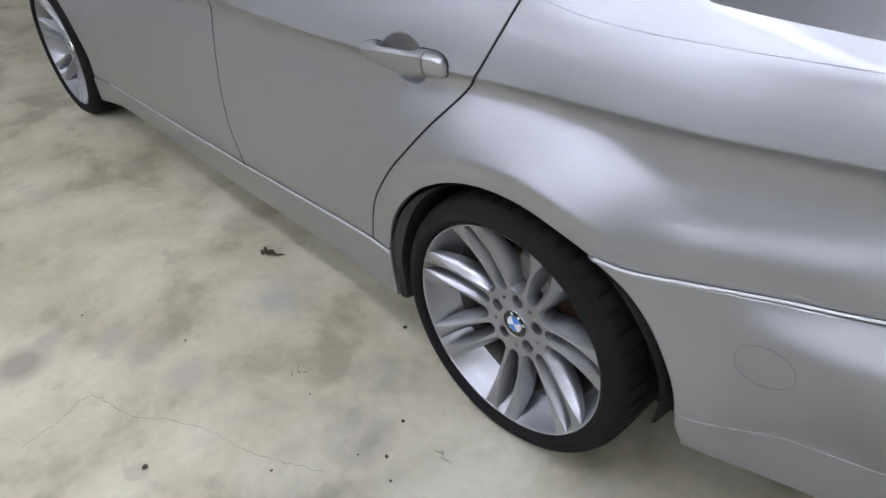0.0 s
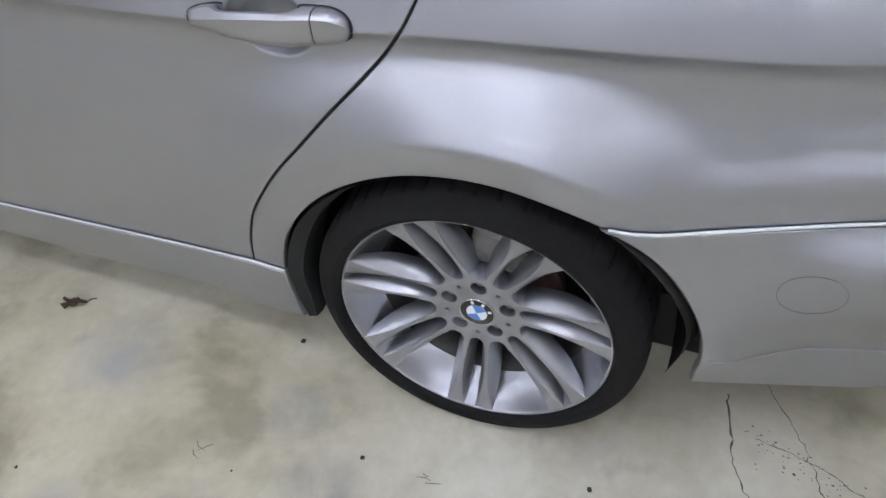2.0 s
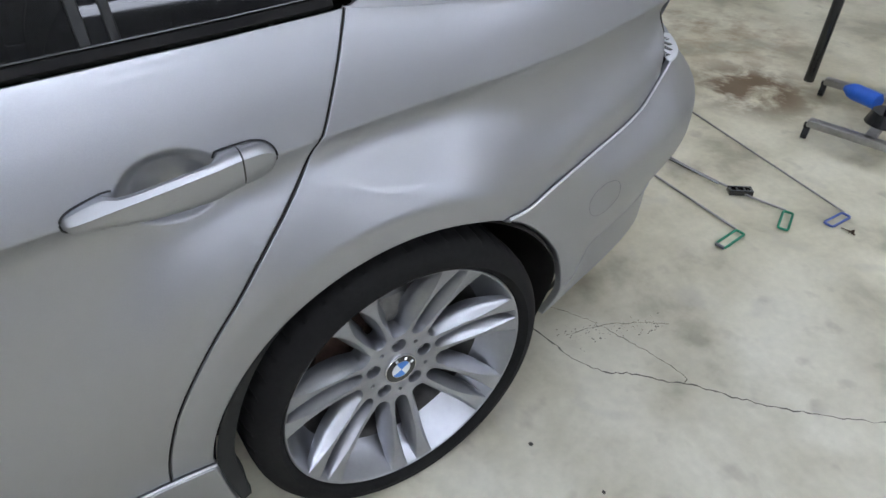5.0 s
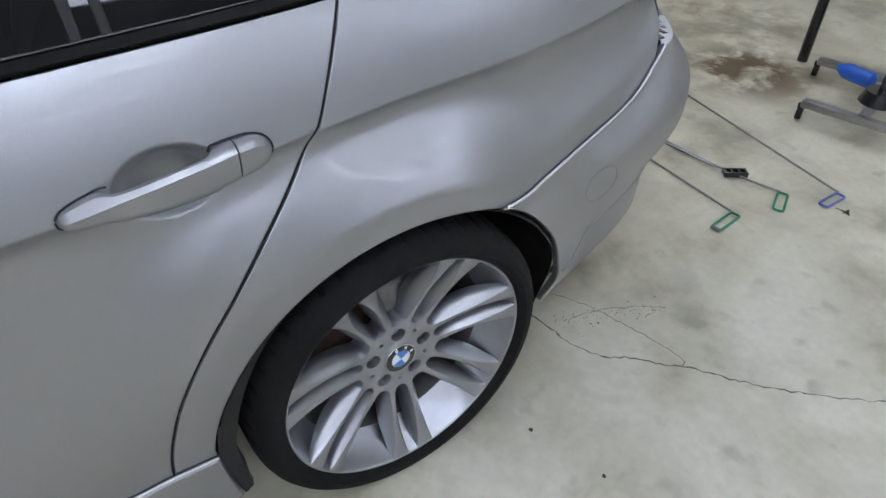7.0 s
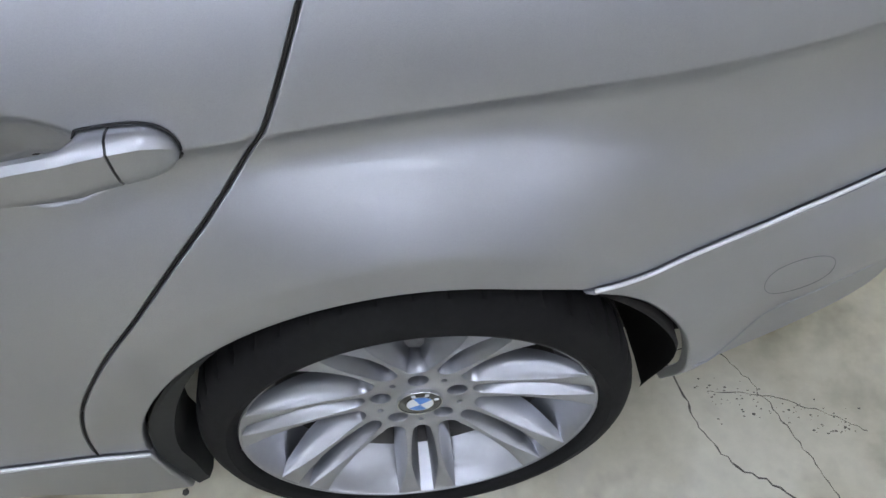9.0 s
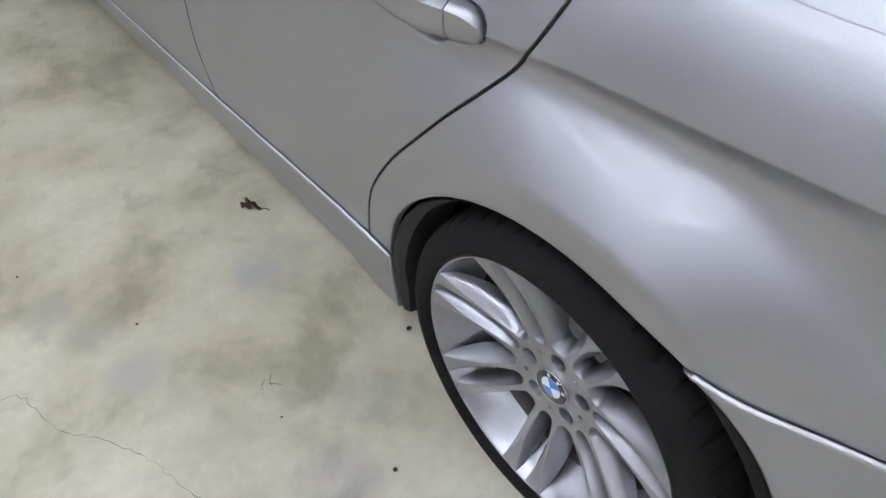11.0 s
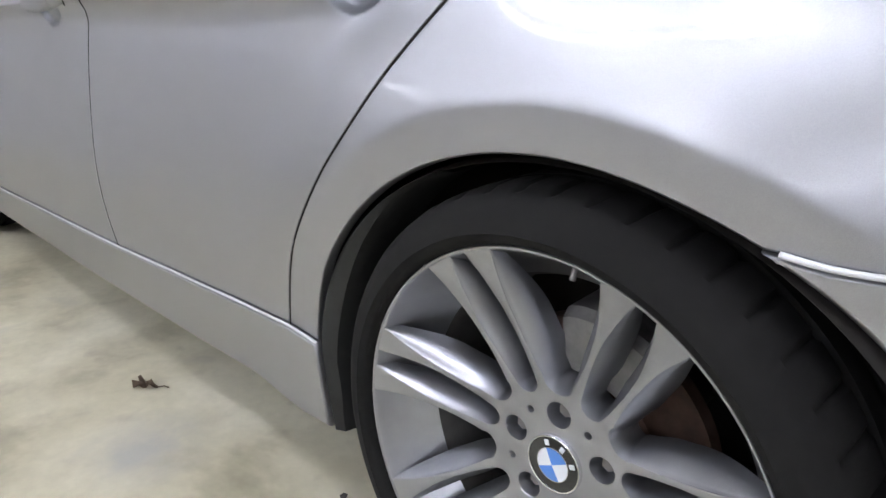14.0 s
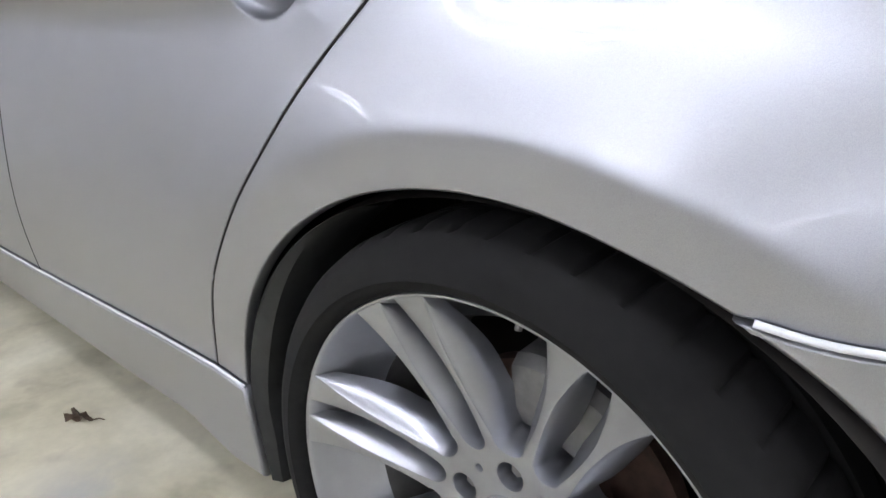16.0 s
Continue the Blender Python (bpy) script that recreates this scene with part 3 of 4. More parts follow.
rear_glass = lines([(-1.14, 0.978), (-0.075, 1.02)], 0.03) + spline([(-0.075, 1.02), (-0.14, 1.11), (-0.27, 1.235), (-0.42, 1.315)], 0.03)[1:] + lines([(-0.42, 1.315), (-1.14, 1.335), (-1.14, 0.978)], 0.03)[1:]
front_glass = lines([(-1.22, 0.975), (-2.06, 0.942)], 0.03) + lines([(-2.06, 0.942), (-1.85, 1.12), (-1.5, 1.31), (-1.22, 1.335), (-1.22, 0.975)], 0.03)[1:]
both("side_window", panel_mesh("side_window", rear_glass, GLASS, 0.04, glass_skin), car, "dark tinted rear side window")
both("side_window", panel_mesh("side_window", front_glass, GLASS, 0.05, glass_skin), car, "dark tinted front side window")
belt = lines([(-0.062, 1.011), (-1.165, 0.967), (-2.14, 0.928), (-2.14, 0.940), (-1.165, 0.980), (-0.062, 1.023), (-0.062, 1.011)], 0.02)
both("window_trim", panel_mesh("window_trim", belt, TYRE, 0.03, trim_skin, gap=0.0, round_=0.002), car, "black rubber window strip")
line = lines([(-0.06, 1.0235), (-1.165, 0.9805), (-2.14, 0.9405), (-2.14, 0.9435), (-1.165, 0.9835), (-0.06, 1.0265), (-0.06, 1.0235)], 0.02)
both("gloss_trim", panel_mesh("gloss_trim", line, BLACK, 0.03, trim_skin, gap=0.0, round_=0.001), car, "thin glossy black window strip")
corner = spline([(-0.066, 1.027), (-0.03, 1.021), (-0.04, 1.06), (-0.12, 1.155), (-0.26, 1.28), (-0.42, 1.347)], 0.02) + spline([(-0.42, 1.318), (-0.27, 1.24), (-0.145, 1.118), (-0.08, 1.03), (-0.066, 1.027)], 0.02)
both("window_trim", panel_mesh("window_trim", corner, TRIM, 0.02, trim_skin, gap=0.0, round_=0.002), car, "black rubber window strip")
for a, b in ((-1.215, -1.145), (-0.376, -0.362), (-0.342, -0.330)):
    z0 = 0.98 + 0.04 * (a + 1.18)
    bar = lines([(a, z0), (b, z0), (b, 1.325), (a, 1.325), (a, z0)], 0.03)
    both("window_pillar", panel_mesh("window_pillar", bar, TRIM if a < -1 else PLASTIC, 0.03, surf, gap=0.0, round_=0.002), car, "black window pillar")
rail = lines([(-2.14, 0.945), (-2.06, 0.945), (-1.85, 1.125), (-1.5, 1.315), (-1.22, 1.34), (-0.42, 1.32), (-0.42, 1.35), (-1.2, 1.375), (-1.55, 1.345), (-1.95, 1.12), (-2.14, 0.945)], 0.03)
both("roof_rail", panel_mesh("roof_rail", rail, PAINT, 0.04, gap=0.0), car, "silver painted roof side")

EDGE = [(-3.6, 0.68), (-3.45, 0.75), (-3.2, 0.84), (-2.7, 0.90), (-2.16, 0.935), (-1.95, 1.12), (-1.55, 1.345), (-1.2, 1.375), (-0.42, 1.345), (0.0, 1.21), (0.28, 1.04), (0.9, 0.995), (1.0, 0.96)]


def top_mesh(name, s0, s1, material, crown, u0=-1.0, u1=1.0):
    """The sheet from one upper edge of the car's sides to the other."""
    verts, faces = [], []
    n, m = max(4, round((s1 - s0) / 0.05)), 24
    for i in range(n + 1):
        s = s0 + (s1 - s0) * i / n
        z = EDGE[-1][1]
        for (a, za), (b, zb) in zip(EDGE, EDGE[1:]):
            if a <= s <= b:
                z = za + (zb - za) * (s - a) / (b - a)
        p = quarter_skin(s, z)
        for j in range(m + 1):
            u = u0 + (u1 - u0) * j / m
            verts.append((p.x, YC + (YC - p.y) * -u, z + crown * (1 - abs(u) ** 2.6) - 0.004))
    for i in range(n):
        for j in range(m):
            a = i * (m + 1) + j
            faces.append((a, a + 1, a + m + 2, a + m + 1))
    return attach(name, mesh_of(name, verts, faces, material), car)


top_mesh("bonnet", -3.45, -2.16, PAINT, 0.06)
top_mesh("windscreen", -2.16, -1.55, GLASS, 0.045)
top_mesh("roof", -1.55, -0.42, PAINT, 0.055)
top_mesh("rear_window", -0.42, 0.08, GLASS, 0.05, -0.5, 0.5)
top_mesh("rear_deck", 0.08, 0.28, PAINT, 0.05, -0.5, 0.5)
top_mesh("rear_pillar", -0.42, 0.28, PAINT, 0.05, -1, -0.5)
top_mesh("rear_pillar", -0.42, 0.28, PAINT, 0.05, 0.5, 1)
top_mesh("boot_lid", 0.28, 0.93, PAINT, 0.035)


def back_panel():
    """The boot's upright rear face between the tail lamps."""
    verts, faces = [], []
    for j in range(25):
        u = 2 * j / 24 - 1
        for z in (0.75, 0.82, 0.88, 0.94, 1.0):
            verts.append((0.93 - 0.06 * u * u - (0.04 if z < 0.8 else 0), YC + u * 0.62, z + 0.03 * (1 - u * u) * (z > 0.98)))
    for j in range(24):
        for i in range(4):
            a = j * 5 + i
            faces.append((a, a + 1, a + 6, a + 5))
    attach("boot_face", mesh_of("boot_face", verts, faces, PAINT), car)


back_panel()


def ledge():
    """The bare flange on the bumper's top inside the tail lamp's opening."""
    verts, faces = [], []
    n = 16
    for i in range(n + 1):
        q = 0.793 + 0.18 * i / n
        wide = 0.004 + 0.040 * smooth01(0.793, 0.85, q)
        for out, dz in ((0.0062, 0.0), (0.0055, 0.004), (0.0005, 0.0055), (-wide, 0.003), (-wide - 0.004, 0.014)):
            v = surf(q, 0.728, out)
            verts.append((v.x, v.y, v.z + dz))
    for i in range(n):
        for j in range(4):
            a = i * 5 + j
            faces.append((a, a + 5, a + 6, a + 1))
    return both("lamp_bracket", mesh_of("lamp_bracket", verts, faces, PALE, True, 30), car, "bare white flange in the empty tail lamp opening")


bracket = ledge()
for i in range(4):
    q = 0.822 + 0.034 * i
    bm = bmesh.new()
    a, b = surf(q, 0.728, -0.010), surf(q + 0.018, 0.728, -0.032)
    d = b - a
    box(bm, 0, 0, 0, d.length, 0.011, 0.003, 0.001, Matrix.Translation(((a.x + b.x) / 2, (a.y + b.y) / 2, 0.7325)) @ Euler((0, 0, math.atan2(d.y, d.x))).to_matrix().to_4x4())
    part("bracket_slot", bm, BLACK, bracket[0], "dark slot in the bracket")


def backing():
    """The dark inner shell that shows in the gaps."""
    verts, faces, seen = [], [], {}
    step = 0.03
    for i in range(int((0.95 + 3.4) / step)):
        for j in range(26):
            s, z = -3.4 + i * step, 0.23 + j * step
            if z + step > min(0.98, z_belt(s + step) - 0.02):
                continue
            if any(math.hypot((s + step / 2 - c) / 0.384, (z + step / 2 - 0.31) / 0.347) < 1.13 or (abs(s - c) < 0.42 and z < 0.31) for c in (0.005, FRONT)):
                continue
            quad = []
            for a, b in ((i, j), (i + 1, j), (i + 1, j + 1), (i, j + 1)):
                if (a, b) not in seen:
                    seen[(a, b)] = len(verts)
                    verts.append(surf(-3.4 + a * step, 0.23 + b * step, -0.03))
                quad.append(seen[(a, b)])
            faces.append(tuple(quad))
    both("inner_shell", mesh_of("inner_shell", verts, faces, LINER), car, "black inner body shell")


backing()


def liner(centre):
    """The black wheel house with its folded edge."""
    prof = [(0.985, -0.030), (1.0, -0.022), (1.01, 0.02), (1.015, 0.12), (1.0, 0.26), (0.5, 0.27), (0.1, 0.275)]
    verts, faces = [], []
    n = 60
    for j in range(n + 1):
        deg = -7 + 193 * j / n
        w, near = radians(deg), smooth01(28, -12, deg)
        for k, y in prof:
            verts.append((centre + 0.384 * k * (1 - 0.085 * near) * math.cos(w), y + 0.035 * near * (y < 0.1), 0.31 + 0.347 * k * math.sin(w)))
    for j in range(n):
        for i in range(len(prof) - 1):
            a = j * len(prof) + i
            faces.append((a, a + 1, a + len(prof) + 1, a + len(prof)))
    both("wheel_arch_liner", mesh_of("wheel_arch_liner", verts, faces, LINER), car, "black plastic wheel arch liner")


liner(0.005)
liner(FRONT)
bm = bmesh.new()
box(bm, -1.3, YC, 0.235, 4.2, 1.2, 0.05, 0.01)
box(bm, -1.38, YC, 0.235, 1.95, 1.62, 0.05, 0.01)
box(bm, 0.53, YC, 0.275, 0.27, 1.50, 0.05, 0.01)
box(bm, 0.80, YC, 0.300, 0.27, 1.16, 0.05, 0.01)
part("underbody", bm, LINER, car, "black underbody")
# black blocks added in place of the deep shade behind the rear wheels
for side in (0.27, 2 * YC - 0.27):
    bm = bmesh.new()
    box(bm, 0.03, side, 0.155, 0.86, 0.09, 0.17, 0.02)
    part("shade_block", bm, LINER, car, "dark block added as shade behind the wheel")


def flap(centre):
    """The dark plastic edge in the wheel arch, down to the foot of the sill."""
    line = [(centre + 0.380 * math.cos(w), 0.31 + 0.343 * math.sin(w)) for w in (radians(112 + 66 * j / 22) for j in range(23))]
    line += [(-0.374 + 0.022 * j / 8, 0.310 - 0.096 * j / 8) for j in range(1, 9)]
    verts, faces = [], []
    for j, (x, z) in enumerate(line):
        wide = 0.001 + 0.030 * smooth01(0, 18, j) - 0.012 * smooth01(23, 30, j)
        d = Vector((centre - x, max(0.0, 0.31 - z) * 0.2 + (0.31 - z if z > 0.31 else 0))).normalized()
        for k, y in ((0.0, -0.040), (0.2 * wide, -0.042), (wide, -0.036), (wide + 0.004, -0.02), (wide, 0.05)):
            verts.append((x + d.x * k, y, z + d.y * k))
    for j in range(len(line) - 1):
        for i in range(4):
            a = j * 5 + i
            faces.append((a, a + 1, a + 6, a + 5))
    both("arch_edge", mesh_of("arch_edge", verts, faces, PLASTIC), car, "dark grey plastic arch edge")


flap(0.005)


def handle(cs, cz, parent):
    """A bar over the recess with a ridge along it, and its rear cap."""
    def loft(name, x0, x1, rows, label, material=PAINT, shrink=0.0):
        verts, faces = [], []
        n = 30
        for i in range(n + 1):
            s = x0 + (x1 - x0) * i / n
            low, ridge, high, inner, thick = (interp([(r[0], r[k]) for r in rows], s) for k in (1, 2, 3, 4, 5))
            low, high, thick = low + shrink, high - shrink, max(inner + 0.001, thick - shrink)
            base = surf(cs + s, cz + (low + high) / 2).y
            rise, drop, deep = high - ridge, ridge - low, thick - inner
            loop = [(inner, high - 0.25 * rise), (inner + 0.25 * deep, high), (inner + 0.62 * deep, high - 0.12 * rise), (thick - 0.0008, ridge + 0.0012), (thick, ridge), (thick - 0.0004, ridge - 0.0015),
                    (thick - 0.03 * deep, ridge - 0.4 * drop), (thick - 0.12 * deep, ridge - 0.72 * drop), (thick - 0.35 * deep, ridge - 0.93 * drop), (thick - 0.7 * deep, low), (inner, low + 0.1 * drop)]
            m = len(loop)
            top = surf(cs + s, cz + high).y if inner < 0.004 else base - inner
            ys = [top + 0.001, min(top + 0.001, base) - 0.25 * deep] + [base + 0.001 - o for o, z in loop[2:]]
            verts += [(cs + s, y, cz + z) for y, (o, z) in zip(ys, loop)]
        for i in range(n):
            for j in range(m):
                a, b = i * m + j, i * m + (j + 1) % m
                faces.append((a, b, b + m, a + m))
        faces += [tuple(range(m - 1, -1, -1)), tuple(range(n * m, n * m + m))]
        return both(name, mesh_of(name, verts, faces, material, True, 42), parent, label)

    grip = [(-0.133, -0.018, -0.014, -0.011, 0.0, 0.003), (-0.130, -0.025, -0.014, -0.005, 0.0, 0.009), (-0.118, -0.029, -0.012, 0.002, 0.0, 0.014), (-0.082, -0.030, -0.005, 0.012, 0.0, 0.020), (-0.068, -0.031, -0.002, 0.009, 0.010, 0.0215),
            (0.0, -0.033, 0.008, 0.0165, 0.013, 0.025), (0.05, -0.031, 0.014, 0.022, 0.011, 0.025), (0.060, -0.030, 0.0152, 0.026, 0.001, 0.0245), (0.0842, -0.026, 0.018, 0.0275, 0.0, 0.0235)]
    lug = [(0.0868, -0.0255, 0.018, 0.0275, 0.0, 0.0232), (0.108, -0.023, 0.0175, 0.0275, 0.0, 0.020), (0.124, -0.018, 0.013, 0.022, 0.0, 0.015), (0.133, -0.010, 0.006, 0.012, 0.0, 0.009), (0.136, -0.003, 0.001, 0.003, 0.0, 0.003)]
    loft("door_handle", -0.133, 0.0842, grip, "silver painted door handle")
    loft("handle_cap", 0.0868, 0.136, lug, "silver painted handle cap")
    loft("handle_gap", 0.0838, 0.0872, [(0.08, -0.026, 0.018, 0.0275, 0.0, 0.0235), (0.09, -0.0255, 0.018, 0.0275, 0.0, 0.0232)], "black gap beside the cap", TRIM, 0.0012)
    for pts in ([(0.054, 0.018), (0.058, 0.0245), (0.085, 0.0272), (0.108, 0.0272), (0.1255, 0.0218), (0.1352, 0.0115), (0.1378, 0.0), (0.134, -0.0115), (0.1225, -0.0205)], [(-0.070, 0.0105), (-0.082, 0.0110), (-0.118, 0.0018), (-0.1305, -0.0055), (-0.1345, -0.014), (-0.131, -0.0255), (-0.118, -0.0305), (-0.09, -0.0315)]):
        bm = bmesh.new()
        tube(bm, [surf(cs + p[0], cz + p[1], 0.0012) for p in spline(pts, 0.006)], 0.0014, 8)
        part("handle_gasket", bm, TRIM, parent, "black rubber handle gasket")


for (cs, cz), door in zip(HANDLES, (rear_door, front_door)):
    handle(cs, cz, door)

# round cover of the towing eye, cut into the bumper
bm = bmesh.new()
ring = [bumper_skin(0.502 + 0.046 * math.cos(w), 0.530 + 0.042 * math.sin(w)) + Vector((0, -0.0006, 0)) for w in (2 * math.pi * i / 48 for i in range(49))]
tube(bm, ring, 0.0004, 6, False)
part("tow_cover_gap", bm, GREYGRIP, bumper_ob, "thin round gap of the towing cover")

# ---- wheels ----


def build_wheel():
    barrel = revolve([(0.2570, -0.030), (0.2598, -0.0400), (0.2592, -0.0428), (0.2583, -0.0438), (0.2568, -0.0438), (0.2555, -0.0431), (0.2538, -0.0395), (0.2515, -0.034), (0.2475, -0.0235), (0.242, -0.0115), (0.234, 0.003), (0.222, 0.020), (0.212, 0.030)],
                     128, "wheel", ALLOY, 40)
    wheel = attach("wheel", barrel, car, "silver alloy wheel with seven pairs of spokes")
    wheel.location = (0, 0, HUB)

    # inner part of the barrel, coloured dark for the shade behind the spokes
    attach("barrel", revolve([(0.2122, 0.030), (0.206, 0.045), (0.203, 0.09), (0.205, 0.15), (0.22, 0.19)], 96, "barrel", BARREL, 40), wheel, "wheel barrel with its inner shade painted dark")
    prof = [(0.2495, -0.02), (0.258, -0.034), (0.2603, -0.044), (0.263, -0.0500), (0.2675, -0.0545), (0.2725, -0.0565), (0.274, -0.0578), (0.276, -0.057), (0.284, -0.0558), (0.294, -0.0515), (0.303, -0.0435), (0.3105, -0.0325), (0.3155, -0.017),
            (0.3175, 0.004), (0.318, 0.022), (0.318, 0.026), (0.310, 0.027), (0.310, 0.037), (0.318, 0.038), (0.318, 0.07), (0.310, 0.071), (0.310, 0.081), (0.318, 0.082), (0.318, 0.12), (0.31, 0.121), (0.31, 0.131), (0.318, 0.132), (0.3165, 0.165), (0.305, 0.19), (0.28, 0.2), (0.24, 0.19)]

    def cut(i, j):
        return -0.005 if j % 7 == 0 and 12 <= i <= 15 else 0.0
    attach("tyre", revolve(prof, 336, "tyre", TYRE, 32, cut, -HUB), wheel, "black low-profile rubber tyre")

    # one cast face: hub, fourteen spokes and the openings between them
    from mathutils.geometry import delaunay_2d_cdt
    TIP = 0.2550
    END = 0.2545
    width = [(0.07, 0.016), (0.088, 0.0128), (0.10, 0.0084), (0.12, 0.0064), (0.15, 0.0050), (0.175, 0.0056), (0.19, 0.0066), (0.205, 0.0083), (0.22, 0.0110), (0.235, 0.0147), (TIP, 0.0205)]
    inner_width = [(0.07, 0.010), (0.088, 0.0070), (0.10, 0.0052), (0.12, 0.0036), (0.15, 0.0030), (0.175, 0.0038), (0.19, 0.0052), (0.205, 0.0080), (0.22, 0.0108), (0.235, 0.0145), (TIP, 0.0205)]

    def face_y(r):
        q = max(0.0, (r - 0.072) / (0.2575 - 0.072))
        return 0.0035 - 0.0462 * q ** 1.22

    def turned(u, r, axis):
        """A point at r along the axis (degrees) and u across it."""
        a = radians(axis)
        return Vector((r * math.cos(a) - u * math.sin(a), r * math.sin(a) + u * math.cos(a)))

    def mid(r):
        return 0.0185 + (r - 0.085) * 0.075

    def circle(cx, cz, r, n):
        return [Vector((cx + r * math.cos(2 * math.pi * i / n), cz + r * math.sin(2 * math.pi * i / n))) for i in range(n)]

    rows = [0.1 + (TIP - 0.1) * i / 22 for i in range(23)]
    openings = []
    for k in range(7):
        axis = 270 + 360 / 7 * k
        # the narrow pocket within a pair
        edge = [(mid(r) - interp(inner_width, r), r) for r in (0.1 + (q - 0.1) * (END - 0.1) / (TIP - 0.1) for q in rows)]
        h0 = edge[0][0]
        bow = [(h0 * math.cos(radians(w)), 0.1 - 0.0165 * math.sin(radians(w))) for w in range(10, 180, 10)]
        pocket = [turned(-u, r, axis) for u, r in reversed(edge)] + [turned(-u, r, axis) for u, r in bow] + [turned(u, r, axis) for u, r in edge]
        pocket += [Vector((END * math.cos(a), END * math.sin(a))) for a in (radians(axis) + math.asin(edge[-1][0] / END) * (1 - i / 5) for i in range(1, 10))]
        openings.append((pocket, 0.0132))
        # the wide window between two pairs
        nxt = axis + 360 / 7
        lo_side = [turned(mid(r) + interp(width, r), r, axis) for r in rows]
        hi_side = [turned(-mid(r) - interp(width, r), r, nxt) for r in rows]
        a, b = lo_side[0], hi_side[0]
        c = (a + b) / 2
        half = (b - a) / 2
        out = Vector((math.cos(radians(axis + 180 / 7)), math.sin(radians(axis + 180 / 7))))
        bow = [c - half * math.cos(radians(w)) - out * 0.0155 * math.sin(radians(w)) for w in range(10, 180, 10)]
        a1 = math.atan2(hi_side[-1].y, hi_side[-1].x)
        a0 = math.atan2(lo_side[-1].y, lo_side[-1].x)
        while a1 < a0:
            a1 += 2 * math.pi
        arc = [Vector((TIP * math.cos(t), TIP * math.sin(t))) for t in (a1 + (a0 - a1) * i / 16 for i in range(1, 16))]
        openings.append((list(reversed(lo_side)) + bow + hi_side + arc, 0.0180))
    holes = [(circle(0.06 * math.cos(radians(90 + 72 * i)), 0.06 * math.sin(radians(90 + 72 * i)), 0.0152, 32), 0) for i in range(5)]
    holes += [(circle(0.064 * math.cos(radians(54 + 72 * i)), 0.064 * math.sin(radians(54 + 72 * i)), 0.0042, 16), 0) for i in range(5)]
    rim = circle(0, 0, 0.2575, 200)
    pts, edges = list(rim), [(i, (i + 1) % 200) for i in range(200)]
    cuts = []
    BEV = 0.0016
    for loop, flare in openings + holes:
        n = len(loop)
        if sum(loop[i - 1].x * loop[i].y - loop[i].x * loop[i - 1].y for i in range(n)) < 0:
            loop = loop[::-1]
        outs = []
        for i in range(n):
            d = ((loop[i] - loop[i - 1]).normalized() + (loop[(i + 1) % n] - loop[i]).normalized())
            d = d.normalized() if d.length > 1e-4 else Vector((1, 0))
            outs.append(Vector((d.y, -d.x)))
        b = len(pts)
        pts += [p + o * BEV for p, o in zip(loop, outs)]
        edges += [(b + i, b + (i + 1) % n) for i in range(n)]
        cuts.append((b, loop, outs, flare))
    for r in (0.046, 0.075, 0.1, 0.12, 0.14, 0.16, 0.18, 0.2, 0.22, 0.238, 0.25):
        for i in range(14 * 12):
            p = Vector((r * math.cos(2 * math.pi * i / 168), r * math.sin(2 * math.pi * i / 168)))
            if not any(inside(p, c[1]) for c in cuts) and min((p - q).length for q in pts) > 0.0028:
                pts.append(p)
    co, _, tris, _, _, _ = delaunay_2d_cdt(pts, edges, [], 0, 1e-7)
    rings = [co[c[0]:c[0] + len(c[1])] for c in cuts]
    verts = [(p.x, face_y(p.length), p.y) for p in co]
    faces = []
    for t in tris:
        c = sum((co[i] for i in t), Vector((0, 0))) / 3
        if c.length < 0.2575 and not any(inside(c, g) for g in rings):
            faces.append(tuple(t))
    for b, loop, outs, flare in cuts:
        n = len(loop)
        prev = list(range(b, b + n))
        if flare:
            steps = [(0.0005, 0.0005, 0), (0.0, 0.0017, 0), (-0.16, 0.0045, 1), (-0.42, 0.0105, 1), (-0.72, 0.019, 1), (-0.92, 0.029, 1), (-1.0, 0.043, 1)]
        else:
            deep = 0.026 if n > 20 else 0.010
            steps = [(0.0005, 0.0004, 0), (0.0, 0.0014, 0), (-0.0006, deep, 0)]
        for k, depth, scaled in steps:
            row = []
            for p, o in zip(loop, outs):
                edge_r = p.length
                taper = math.sin(0.5 * math.pi * min(1.0, max(0.0, (TIP - 0.0004 - edge_r) / 0.085))) ** 0.85
                shift = k * flare * taper * (0.5 + 0.5 * smooth01(0.092, 0.145, edge_r)) if scaled else k
                q = p + o * shift
                d = depth * (1.0 if not scaled else 0.3 + 0.7 * taper)
                row.append(len(verts))
                verts.append((q.x, face_y(edge_r) + d, q.y))
            for i in range(n):
                j = (i + 1) % n
                faces.append((prev[i], prev[j], row[j], row[i]))
            prev = row
        if not flare:
            faces.append(tuple(prev))
    attach("spoked_face", mesh_of("spoked_face", verts, faces, ALLOY, True, 38), wheel, "cast silver wheel face with paired spokes")
    for i in range(5):
        w = radians(90 + 72 * i)
        bm = bmesh.new()
        bmesh.ops.create_cone(bm, cap_ends=True, segments=6, radius1=0.0095, radius2=0.0085, depth=0.014, matrix=pose(0.06 * math.cos(w), 0.024, 0.06 * math.sin(w), 90))
        part("bolt", bm, CALIPER, wheel, "dark steel wheel bolt")
    badge = attach("badge", revolve([(0.0345, 0.006), (0.0345, -0.001), (0.0335, -0.002), (0.0325, -0.0018), (0.0322, -0.0014), (0.0, -0.0034)], 64, "badge", BLACK, 40), wheel, "round black badge with chrome edge")
